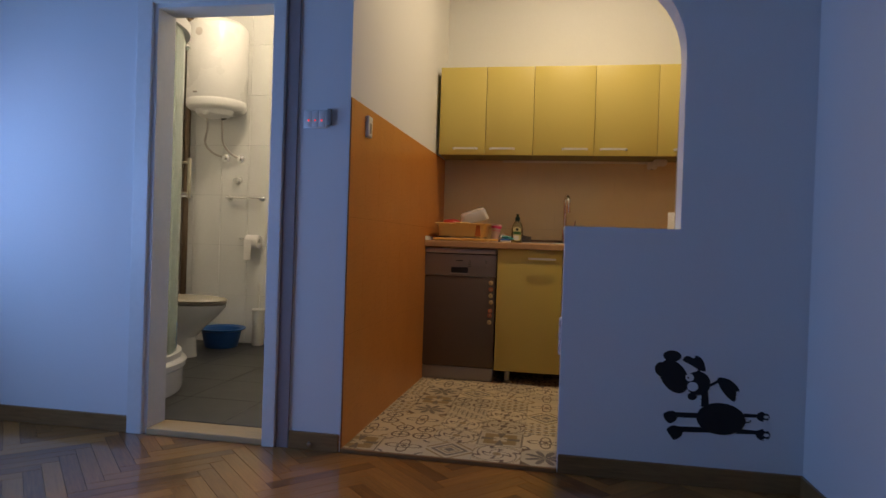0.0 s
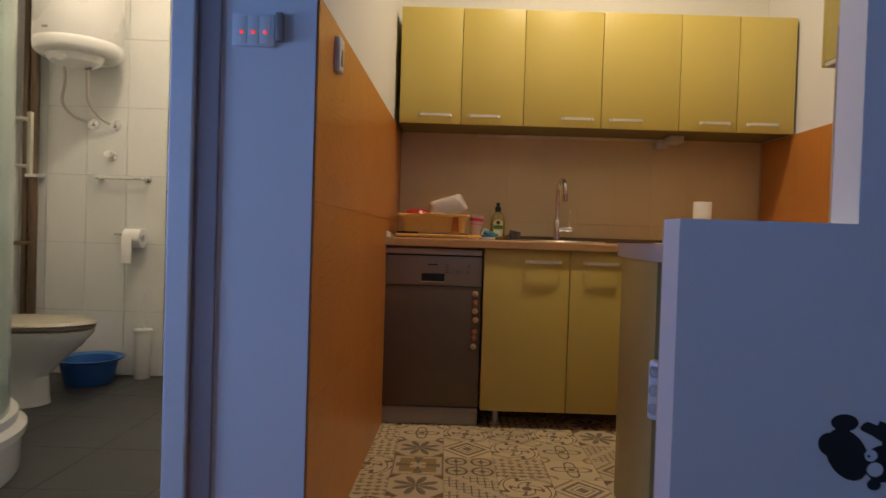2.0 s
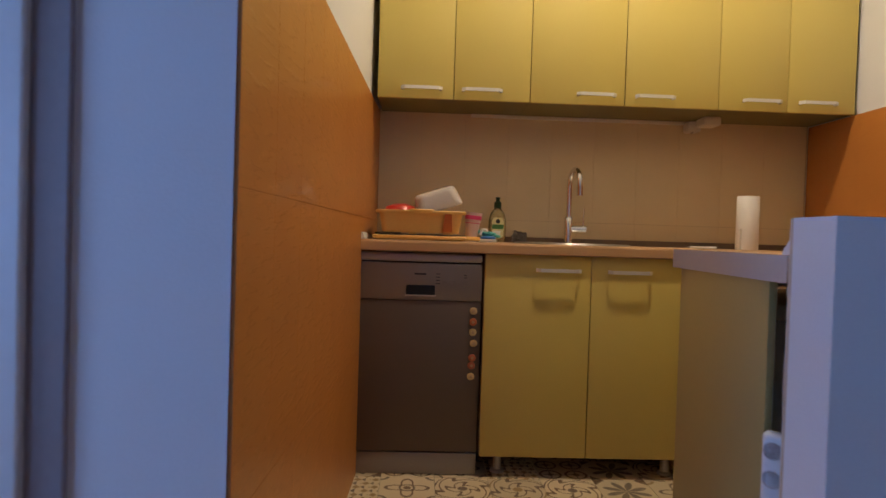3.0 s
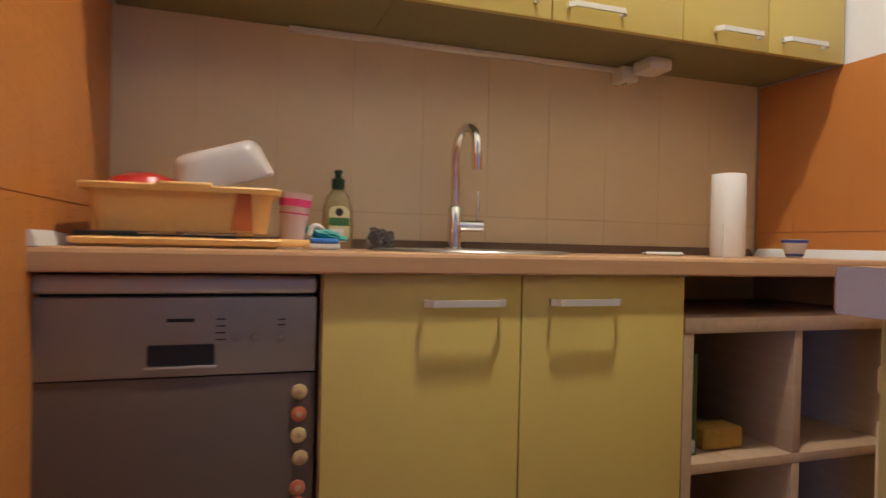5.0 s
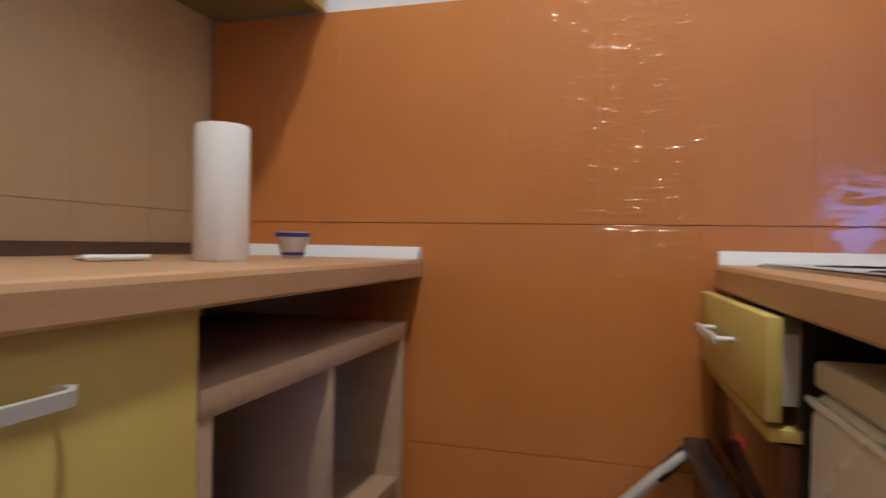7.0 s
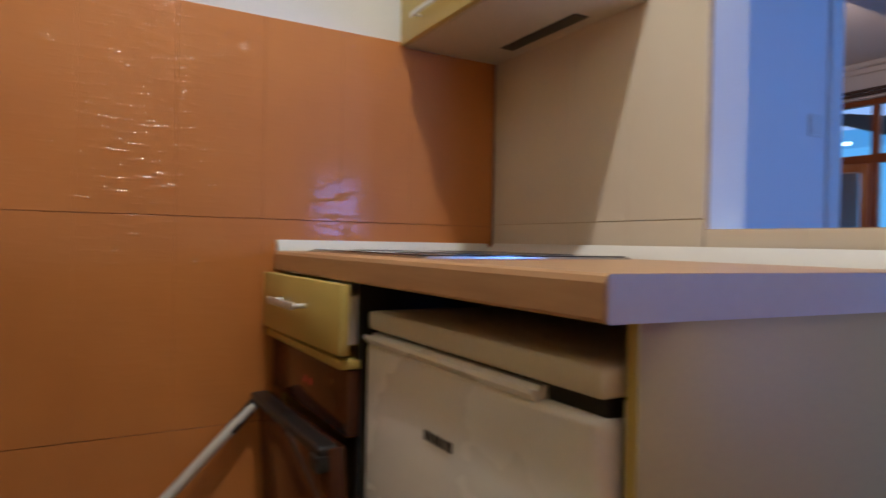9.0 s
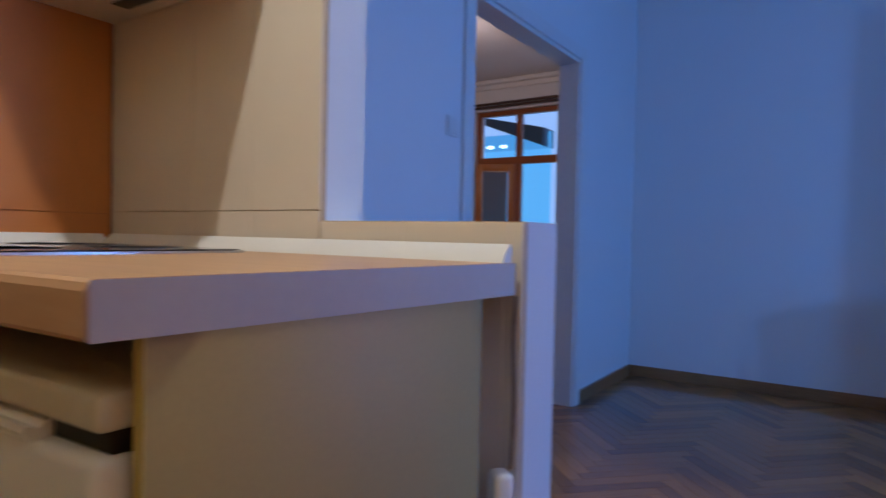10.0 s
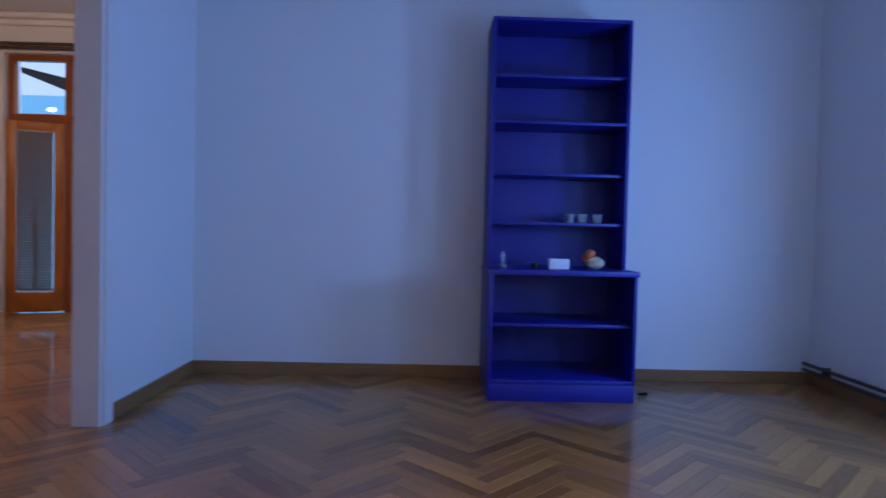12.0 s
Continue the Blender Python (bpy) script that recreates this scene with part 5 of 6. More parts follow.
for a, b, e in (((-2.225, 5.05, 1.80), (-2.30, 5.16, 1.62), (-2.184, 5.262, 1.517)), ((-2.10, 5.05, 1.80), (-2.135, 5.14, 1.62), (-2.054, 5.262, 1.510))):
    t = thing("flexible_hose", e, "grey braided water hose from the heater to its valve", "hose", "hoses under the water heater")
    part("hose", tube(B(), smooth_path([a, (a[0] - 0.005, a[1] + 0.02, a[2] - 0.08), b, (b[0] + 0.03, b[1] + 0.06, e[2] + 0.035), e], 6), 0.0085, 10), SILVER_L, t)
    part("valve", lathe(B(), [(0.036, 0), (0.034, 0.006), (0.015, 0.010), (0.013, 0.035), (0, 0.036)], (e[0], BY - 0.011, e[2]), 20, pose(0, 0, 0, 90)), CHROME, t)
part("tap_lever", rod(B(), (-2.10, 5.05, 1.785), (-2.05, 5.02, 1.785), 0.006, 8), BLACKP, bpy.data.objects["water_heater"])
single("stop_valve", lathe(B(), [(0.036, 0), (0.034, 0.006), (0.018, 0.010), (0.018, 0.03), (0.022, 0.032), (0.020, 0.05), (0, 0.052)], (-2.07, BY - 0.011, 1.335), 20, pose(0, 0, 0, 90)), CHROME, (-2.07, BY - 0.011, 1.335), "round chrome stop valve on the tiles", "valve")
t = thing("towel_rail", (-2.0, BY - 0.05, 1.19), "short chrome towel rail on the white tiles", "towel rail")
part("bar", rod(B(), (-2.134, BY - 0.06, 1.196), (-1.853, BY - 0.06, 1.196), 0.009, 12), CHROME, t)
for x in (-2.134, -1.853):
    part("mount", lathe(B(), [(0.024, 0), (0.022, 0.006), (0.012, 0.01), (0.012, 0.06), (0, 0.066)], (x, BY - 0.011, 1.193), 16, pose(0, 0, 0, 90)), CHROME, t)
t = thing("toilet_paper", (-1.90, BY - 0.07, 0.84), "toilet paper roll on a chrome holder", "toilet paper")
part("arm", tube(B(), smooth_path([(-2.02, BY - 0.011, 0.868), (-2.02, BY - 0.05, 0.868), (-1.99, BY - 0.07, 0.866), (-1.84, BY - 0.07, 0.862)], 5), 0.007, 8), CHROME, t)
part("roll", lathe(B(), [(0.054, -0.05), (0.0545, -0.048), (0.0545, 0.048), (0.054, 0.05), (0.02, 0.05), (0.02, -0.05), (0.054, -0.05)], (-1.895, BY - 0.070, 0.845), 28, pose(0, 0, 0, 0, 90)), PAPER, t)
part("loose_sheet", box(B(), -1.945, -1.885, BY - 0.1265, BY - 0.1235, 0.70, 0.85, 0.001), PAPER, t)
t = thing("toilet_brush", (-1.83, 5.215, BF), "white toilet brush in a tall round holder", "toilet brush")
part("holder", lathe(B(), [(0.042, 0), (0.045, 0.004), (0.047, 0.27), (0.053, 0.274), (0.053, 0.288), (0.030, 0.294), (0, 0.294)], (-1.83, 5.215, BF), 28), WHITEP, t)
part("stick", rod(B(), (-1.83, 5.215, BF + 0.29), (-1.83, 5.215, BF + 0.50), 0.008, 12), WHITEP, t)
BASIN = surface("blue_plastic", (0.012, 0.10, 0.34), 0.32, var=0.08)
t = thing("wash_basin", (-2.05, 5.05, BF), "round blue plastic washing-up basin on the floor", "basin")
part("basin", lathe(B(), [(0.115, 0), (0.122, 0.006), (0.148, 0.125), (0.178, 0.140), (0.182, 0.148), (0.176, 0.150), (0.146, 0.138), (0.118, 0.010), (0, 0.006)], (-2.055, 5.06, BF), 40), BASIN, t)

t = thing("toilet", (-2.1, 4.62, BF), "white ceramic toilet with a brown-edged seat", "toilet")
cy = 4.62


def egg(cx, rx, ry, z, back):
    """An oval flattened towards the wall side."""
    return [(cx + (rx if math.cos(a) > 0 else back) * math.cos(a), cy + ry * math.sin(a), z) for a in [2 * math.pi * i / 36 for i in range(36)]]


bm = B()
loft(bm, [egg(-2.13, 0.125, 0.105, BF, 0.30), egg(-2.13, 0.120, 0.10, BF + 0.03, 0.30), egg(-2.13, 0.115, 0.095, BF + 0.14, 0.30), egg(-2.12, 0.16, 0.12, BF + 0.20, 0.30), egg(-2.11, 0.25, 0.16, BF + 0.29, 0.30), egg(-2.10, 0.30, 0.178, BF + 0.355, 0.31), egg(-2.10, 0.305, 0.18, BF + 0.375, 0.31), egg(-2.10, 0.27, 0.15, BF + 0.378, 0.28)])
part("bowl", bm, CERAMIC, t)
bm = B()
loft(bm, [egg(-2.10, 0.305, 0.183, BF + 0.380, 0.30), egg(-2.10, 0.312, 0.190, BF + 0.388, 0.30), egg(-2.10, 0.305, 0.185, BF + 0.396, 0.30)])
part("seat", bm, SEATP, t, "brown toilet seat edge")
bm = B()
loft(bm, [egg(-2.10, 0.305, 0.185, BF + 0.398, 0.30), egg(-2.10, 0.315, 0.193, BF + 0.406, 0.30), egg(-2.10, 0.300, 0.18, BF + 0.420, 0.29), egg(-2.10, 0.22, 0.12, BF + 0.428, 0.22)])
part("lid", bm, surface("beige_toilet_lid", (0.40, 0.36, 0.29), 0.25, var=0.05), t, "beige closed lid")
part("cistern", box(B(), BX0 + 0.006, -2.42, cy - 0.16, cy + 0.16, BF + 0.40, BF + 0.78, 0.02, 3), CERAMIC, t)
BRPIPE = surface("bronze_pipe", (0.13, 0.085, 0.05), 0.35, 0.3, var=0.15)
t = thing("drain_pipe", (-2.50, 5.235, BF), "brown painted vertical pipe in the bathroom corner", "pipe")
part("pipe", rod(B(), (-2.50, 5.225, BF), (-2.50, 5.225, 2.89), 0.024, 16), BRPIPE, t)
part("pipe", rod(B(), (-2.56, 5.24, BF), (-2.56, 5.24, 2.89), 0.018, 16), BRPIPE, t)
part("clip", box(B(), -2.535, -2.465, 5.195, BY - 0.011, 1.185, 1.205, 0.003), CHROME, t)
part("elbow", tube(B(), smooth_path([(-2.50, 5.20, 0.80), (-2.50, 5.10, 0.80), (-2.50, 4.95, 0.80), (-2.50, 4.78, 0.80)], 4), 0.012, 10), BRPIPE, t)

# corner shower with a curved tray and door
t = thing("shower_cabin", (-2.0, 3.65, BF), "corner shower with a white curved tray and frosted glass", "shower")
SGL = clear("green_shower_glass", (0.80, 0.92, 0.86), 0.12, 0.75)


def quarter(r, z, cx=BX0 + 0.01, y_edge=4.06, n=14):
    """Outline of the quarter-round tray: straight along the walls, bowed towards the room."""
    w = 1.10
    pts = [(cx, PY1 + 0.02, z), (cx + w + r, PY1 + 0.02, z)]
    rad = 0.50
    ccx, ccy = cx + w + r - rad, y_edge + r - rad
    for i in range(n + 1):
        a = radians(90 * i / n)
        pts.append((ccx + rad * math.cos(a), ccy + rad * math.sin(a), z))
    pts.append((cx, y_edge + r, z))
    return pts


bm = B()
loft(bm, [quarter(-0.01, BF), quarter(-0.004, BF + 0.02), quarter(-0.004, BF + 0.125), quarter(-0.012, BF + 0.127), quarter(-0.012, BF + 0.135), quarter(0.006, BF + 0.137), quarter(0.008, BF + 0.165), quarter(-0.01, BF + 0.185), quarter(-0.06, BF + 0.187), quarter(-0.08, BF + 0.13)])
part("tray", bm, CERAMIC, t)
outer, inner = quarter(-0.03, 0)[1:-1], quarter(-0.036, 0)[1:-1]
bm = B()
for z0, z1 in ((BF + 0.20, 2.0),):
    va = [[bm.verts.new((x, y, z)) for x, y, _ in o] for o in (outer, inner) for z in (z0, z1)]
    a0, a1, b0, b1 = va
    for i in range(len(a0) - 1):
        bm.faces.new((a0[i], a0[i + 1], a1[i + 1], a1[i]))
        bm.faces.new((b0[i + 1], b0[i], b1[i], b1[i + 1]))
        bm.faces.new((a1[i], a1[i + 1], b1[i + 1], b1[i]))
        bm.faces.new((a0[i + 1], a0[i], b0[i], b0[i + 1]))
part("glass", bm, SGL, t, "frosted greenish curved glass")
for z0, z1 in ((BF + 0.185, BF + 0.215), (2.0, 2.055)):
    oo, ii = quarter(-0.012, 0)[1:-1], quarter(-0.055, 0)[1:-1]
    bm = B()
    va = [[bm.verts.new((x, y, z)) for x, y, _ in o] for o in (oo, ii) for z in (z0, z1)]
    a0, a1, b0, b1 = va
    for i in range(len(a0) - 1):
        bm.faces.new((a0[i], a0[i + 1], a1[i + 1], a1[i]))
        bm.faces.new((b0[i + 1], b0[i], b1[i], b1[i + 1]))
        bm.faces.new((a1[i], a1[i + 1], b1[i + 1], b1[i]))
        bm.faces.new((a0[i + 1], a0[i], b0[i], b0[i + 1]))
    part("rail", bm, WHITEP, t)
qx, qy, _ = quarter(-0.02, 0)[10]
bm = B()
box(bm, qx + 0.035, qx + 0.052, qy + 0.020, qy + 0.040, 1.10, 1.34, 0.005)
rod(bm, (qx - 0.01, qy, 1.13), (qx + 0.044, qy + 0.030, 1.13), 0.007, 8)
rod(bm, (qx - 0.01, qy, 1.31), (qx + 0.044, qy + 0.030, 1.31), 0.007, 8)
part("handle", bm, CREAMP, t, "cream plastic door handle")
part("roller", lathe(B(), [(0.016, 0), (0.018, 0.01), (0, 0.012)], (qx + 0.02, qy + 0.02, 1.985), 14, pose(0, 0, 0, 90)), CHROME, t)
t = thing("bath_ceiling_lamp", (-1.45, 4.25, 2.9), "round white ceiling lamp in the bathroom", "lamp")
part("base", lathe(B(), [(0.12, -0.03), (0.13, -0.01), (0.13, 0)], (-1.45, 4.25, 2.9), 28), WHITEP, t)

# ---------- living room ----------
REDW = wood("red_brown_window_wood", (0.16, 0.045, 0.012), (0.34, 0.11, 0.03), 0.3, axis=2, vary=0.3)
wy0, wy1 = R2B - 0.13, R2B - 0.06
bm = B()
TZ0, TZ1, WT = 1.84, 1.93, 2.50
ML = 3.52
for x0, x1, z0, z1 in ((WX0, WX0 + 0.06, 0, WT), (WX1 - 0.06, WX1, 0, WT), (WX0 + 0.06, WX1 - 0.06, WT - 0.06, WT), (WX0 + 0.06, WX1 - 0.06, TZ0, TZ1), (ML - 0.035, ML + 0.035, 0.0, TZ0), (ML - 0.035, ML + 0.035, TZ1, WT - 0.06), (WX0 + 0.06, ML - 0.035, 0, 0.06)):
    box(bm, x0, x1, wy0, wy1, z0, z1, 0.004)
w2 = structure("window_2", bm, REDW, "red-brown wooden balcony door frame with a transom window", "window")
for x0, x1 in ((WX0 + 0.06, ML - 0.035), (ML + 0.035, WX1 - 0.06)):
    g = structure("window_2_transom_pane", box(B(), x0, x1, R2B - 0.098, R2B - 0.094, TZ1, WT - 0.06), PANE, "clear pane", "window", w2)
    g.visible_shadow = False
g = structure("window_2_side_pane", box(B(), WX0 + 0.06, ML - 0.035, R2B - 0.098, R2B - 0.094, 0.06, TZ0), PANE, "clear pane", "window", w2)
g.visible_shadow = False
t = thing("balcony_door", (3.7, R2B - 0.08, 0.0), "orange-brown wooden balcony door standing ajar", "door")
DX0, DX1 = ML + 0.036, WX1 - 0.061
ORW = wood("orange_brown_door_wood", (0.30, 0.10, 0.02), (0.50, 0.20, 0.05), 0.3, axis=2, vary=0.2)
part("stile", box(B(), DX0, DX0 + 0.085, wy0 + 0.01, wy1 + 0.012, 0.01, TZ0 - 0.003, 0.004), ORW, t)
part("stile", box(B(), DX1 - 0.085, DX1, wy0 + 0.01, wy1 + 0.012, 0.01, TZ0 - 0.003, 0.004), ORW, t)
part("bottom_rail", box(B(), DX0 + 0.085, DX1 - 0.085, wy0 + 0.01, wy1 + 0.012, 0.01, 0.20, 0.004), ORW, t)
part("top_rail", box(B(), DX0 + 0.085, DX1 - 0.085, wy0 + 0.01, wy1 + 0.012, TZ0 - 0.09, TZ0 - 0.003, 0.004), ORW, t)
g = part("pane", box(B(), DX0 + 0.085, DX1 - 0.085, R2B - 0.100, R2B - 0.096, 0.20, TZ0 - 0.09), PANE, t)
g.visible_shadow = False
bl = thing("venetian_blind", (3.7, R2B - 0.06, 1.75), "grey venetian blind lowered over the balcony door", "blind")
part("head_rail", box(B(), DX0 + 0.09, DX1 - 0.09, R2B - 0.062, R2B - 0.045, 1.735, 1.755, 0.002), SILVER, bl)
SL = surface("blind_slat", (0.22, 0.24, 0.29), 0.4, 0.2, var=0.08)
n = 58
bm = box(B(), DX0 + 0.092, DX1 - 0.092, -0.0135, 0.0135, -0.0005, 0.0005)
bmesh.ops.rotate(bm, verts=bm.verts[:], cent=(0, 0, 0), matrix=pose(0, 0, 0, 66).to_3x3())
bmesh.ops.translate(bm, verts=bm.verts[:], vec=(-3.7, 0, 0))
slat_mesh = finish("slat", bm, SL)
for k in range(n):
    o = new("slat", slat_mesh)
    o.parent = bl
    o.location = (0, 0.005, -0.025 - 0.0262 * k)

# door leaf and blind stand ajar, turned inwards about the hinge side
hinge = Vector((DX0, wy1, 0))
for o in (bpy.data.objects["balcony_door"], bl):
    o.location = hinge + pose(0, 0, 0, 0, 0, 20).to_3x3() @ (o.location - hinge)
    o.rotation_euler = (0, 0, radians(20))

t = thing("ceiling_pipe", (4.3, R2B + 0.05, 2.56), "dark brown heating pipes under the cornice", "pipe")
part("pipe", rod(B(), (WX0 - 0.6, R2B + 0.045, 2.585), (4.66, R2B + 0.045, 2.57), 0.016, 12), PIPE, t)
part("pipe", rod(B(), (WX0 - 0.6, R2B + 0.045, 2.545), (4.66, R2B + 0.045, 2.53), 0.016, 12), PIPE, t)
part("downpipe", rod(B(), (4.66, R2B + 0.045, 2.57), (4.66, R2B + 0.045, 1.68), 0.016, 12), PIPE, t)
t = thing("radiator", (4.4, R2B + 0.08, 0.5), "tall cream panel radiator on the wall", "radiator")
part("panel", box(B(), 4.18, 4.63, R2B + 0.035, R2B + 0.085, 0.42, 1.715, 0.008, 3), surface("cream_radiator", (0.62, 0.58, 0.48), 0.35, var=0.04), t)
for x in (4.24, 4.57):
    part("bracket", box(B(), x - 0.02, x + 0.02, R2B, R2B + 0.036, 1.5, 1.56), CREAMP, t)
t = thing("bench", (4.45, -2.3, 0.0), "low black wooden bench with a lower shelf", "bench")
BENCH = surface("black_bench_wood", (0.012, 0.010, 0.010), 0.4, var=0.3, scale=10)
part("top", box(B(), 4.05, 4.72, -2.42, -2.02, 0.345, 0.375, 0.003), BENCH, t)
part("shelf", box(B(), 4.08, 4.69, -2.40, -2.05, 0.16, 0.175, 0.002), BENCH, t)
for x in (4.08, 4.69):
    for y in (-2.39, -2.05):
        part("leg", box(B(), x - 0.018, x + 0.018, y - 0.018, y + 0.018, 0.0, 0.345, 0.002), BENCH, t)
single("jar", lathe(B(), [(0.03, 0), (0.034, 0.004), (0.034, 0.08), (0.022, 0.10), (0.022, 0.12), (0, 0.122)], (4.55, -2.2, 0.3755), 18), GLASSC, (4.55, -2.2, 0.3755), "clear glass jar on the bench", "jar")
single("small_pot", lathe(B(), [(0.035, 0), (0.045, 0.07), (0.04, 0.07), (0.03, 0.006), (0, 0.005)], (4.38, -2.2, 0.3755), 18), BLUEW, (4.38, -2.2, 0.3755), "small blue pot on the bench", "pot")
single("vase", lathe(B(), [(0.025, 0), (0.04, 0.03), (0.035, 0.09), (0.015, 0.12), (0.02, 0.14), (0, 0.135)], (4.64, -2.25, 0.3755), 18), WHITEP, (4.64, -2.25, 0.3755), "small pale vase on the bench", "vase")
t = thing("living_ceiling_lamp", (3.3, -0.3, R2H), "ceiling lamp with a short stem in the living room", "lamp")
part("stem", lathe(B(), [(0.015, -0.25), (0.015, -0.03), (0.05, -0.02), (0.05, 0)], (3.3, -0.3, R2H), 16), SATIN, t)

# balcony and view outside
structure("balcony_floor", box(B(), 0.5, 6.5, -5.2, R2B - 0.25, -0.25, -0.03), surface("concrete", (0.3, 0.3, 0.3), 0.8), "concrete balcony floor", "floor")
m, nt, bsdf = node_mat("dusk_haze")
bsdf.inputs["Base Color"].default_value = (0, 0, 0, 1)
bsdf.inputs["Emission Color"].default_value = (0.46, 0.64, 1.0, 1)
bsdf.inputs["Emission Strength"].default_value = 1.0
structure("backdrop", box(B(), -8, 22, -14.1, -14, -4, 12), m, "pale lavender dusk sky outside", "backdrop")
t = thing("neighbour_balcony", (7.2, -9.0, 0.0), "dark sloping eave outside over added glowing cyan panels", "balcony")
part("eave", prism(B(), [(8.5, 3.97), (6.1, 3.06), (6.1, 3.48), (8.5, 4.01)], -9.6, -9.0, "y"), surface("grey_eave", (0.15, 0.18, 0.25), 0.7), t)
part("wall", box(B(), 8.52, 9.6, -9.7, -9.1, -3, 4.0), surface("pale_render", (0.4, 0.42, 0.45), 0.8), t)
# two added glowing sheets give the cyan brightness below the eave
part("glazing", box(B(), 6.02, 8.5, -9.32, -9.28, -2.9, 3.03), glowing("cyan_panel_glow", (0.20, 0.58, 1.0), 0.95), t, "added glowing pale cyan panel")
part("lintel", box(B(), 6.02, 8.5, -9.32, -9.28, 3.032, 3.42), glowing("cyan_panel_glow_dim", (0.16, 0.50, 0.95), 0.8), t, "added dimmer glowing cyan panel")
# glowing discs added for the two bright spots in the transom panes
for x in (7.25, 7.62):
    part("lamp", lathe(B(), [(0.085, 0), (0.09, 0.01), (0.07, 0.03), (0, 0.035)], (x, -9.26, 3.14), 20, pose(0, 0, 0, 90), sy=0.45), glowing("pane_spot_glow", (0.75, 0.97, 1.0), 4.0), t, "added glowing disc for a bright spot in the pane")
for x in (7.9,):
    part("mullion", box(B(), x - 0.03, x + 0.03, -9.27, -9.2, -2.9, 3.03, 0.004), surface("grey_mullion", (0.12, 0.14, 0.2), 0.6), t)

# ---------- pieces: wall tiles, floor tiles, parquet ----------


def piece(name, mesh, parent, at, turn=0.0):
    ob = new(name, mesh)
    ob.parent = parent
    ob.location = at
    ob.rotation_euler = (0, 0, turn)
    return ob


def tile_mesh(w, h, thick, mat, axis, edge=0.0022):
    """A tile about its centre with a chamfered face. axis 'x': face towards -x or +x both; 'y': towards y; 'z': up."""
    bm = B()
    a, b = w / 2, h / 2
    lo = [(-a, -b), (a, -b), (a, b), (-a, b)]
    hi = [(-a + edge, -b + edge), (a - edge, -b + edge), (a - edge, b - edge), (-a + edge, b - edge)]
    rings = [[(p, q, 0) for p, q in lo], [(p, q, thick - edge * 0.6) for p, q in lo], [(p, q, thick) for p, q in hi]]
    loft(bm, rings)
    rot = {"z": Matrix(), "-y": pose(0, 0, 0, 90), "y": pose(0, 0, 0, 90, 0, 180), "-x": pose(0, 0, 0, 90, 0, -90), "x": pose(0, 0, 0, 90, 0, 90)}[axis]
    bmesh.ops.transform(bm, matrix=rot, verts=bm.verts[:])
    me = finish("tile", bm, mat)
    return me


G = 0.002
TOPZ = 1.482
rows = ((KF, 0.487), (0.487, 0.984), (0.984, TOPZ))
parents = bpy.data.objects
# east wall, orange, facing -x
backing = structure("wall_kitchen_east_grout", box(B(), RIGHT + 0.004, RIGHT + PLW, PY1, BACK - 0.010, KF, TOPZ - 0.001), GROUT, "grout between orange tiles", "wall")
cache = {}


def tiles_line(parent, axis, fixed, start, stop, first, step, zrows, mat, skew=None, gap=0.0004, edge=0.0004):
    """Rows of tiles along a wall; joints at first + k * step."""
    k0 = math.floor((start - first) / step)
    k1 = math.ceil((stop - first) / step)
    for z0, z1 in zrows:
        for k in range(k0, k1):
            a, b = max(start, first + k * step), min(stop, first + (k + 1) * step)
            if b - a < 0.012:
                continue
            key = (axis, round(b - a, 4), round(z1 - z0, 4), mat.name)
            if key not in cache:
                cache[key] = tile_mesh(b - a - gap, z1 - z0 - G, 0.008, mat, axis, edge)
            c, z = (a + b) / 2, (z0 + z1) / 2
            at = {"x": (fixed, c, z), "-x": (fixed, c, z), "y": (c, fixed, z), "-y": (c, fixed, z)}[axis]
            turn = 0.0
            if skew:
                at, turn = skew(c, z)
            piece("tile", cache[key], parent, at, turn)


tiles_line(backing, "-x", RIGHT + 0.008, PY1 + 0.010, BACK - 0.012, 4.279, 0.2, rows, ORANGE)
# west wall, orange, slightly out of square
lean = math.atan2(LW1 - LW0, BACK - PY1)
wgrout = structure("wall_kitchen_west_grout", prism(B(), [(LW0, PY0 + 0.002), (LW0 + 0.006, PY0 + 0.002), (LW1 + 0.006, BACK - 0.012), (LW1, BACK - 0.012)], KF, TOPZ - 0.001), GROUT, "grout between orange tiles", "wall")
tiles_line(wgrout, "x", 0, PY0 + 0.004, BACK - 0.014, 3.28, 0.2, rows, ORANGE, skew=lambda c, z: ((LW0 + 0.002 + (LW1 - LW0) * (c - PY1) / (BACK - PY1), c, z), -lean))
# north wall, beige splashback
ngrout = structure("wall_kitchen_north_grout", box(B(), LW1 + 0.004, RIGHT, BACK - 0.008, BACK, KF, TOPZ + 0.02), GROUT_B, "grout between beige tiles", "wall")
brows = ((0.51, 1.004), (1.004, 1.50))
tiles_line(ngrout, "-y", BACK - 0.004, LW1 + 0.008, RIGHT - 0.001, 0.265, 0.2, brows, BEIGE, gap=0.0008, edge=0.0006)
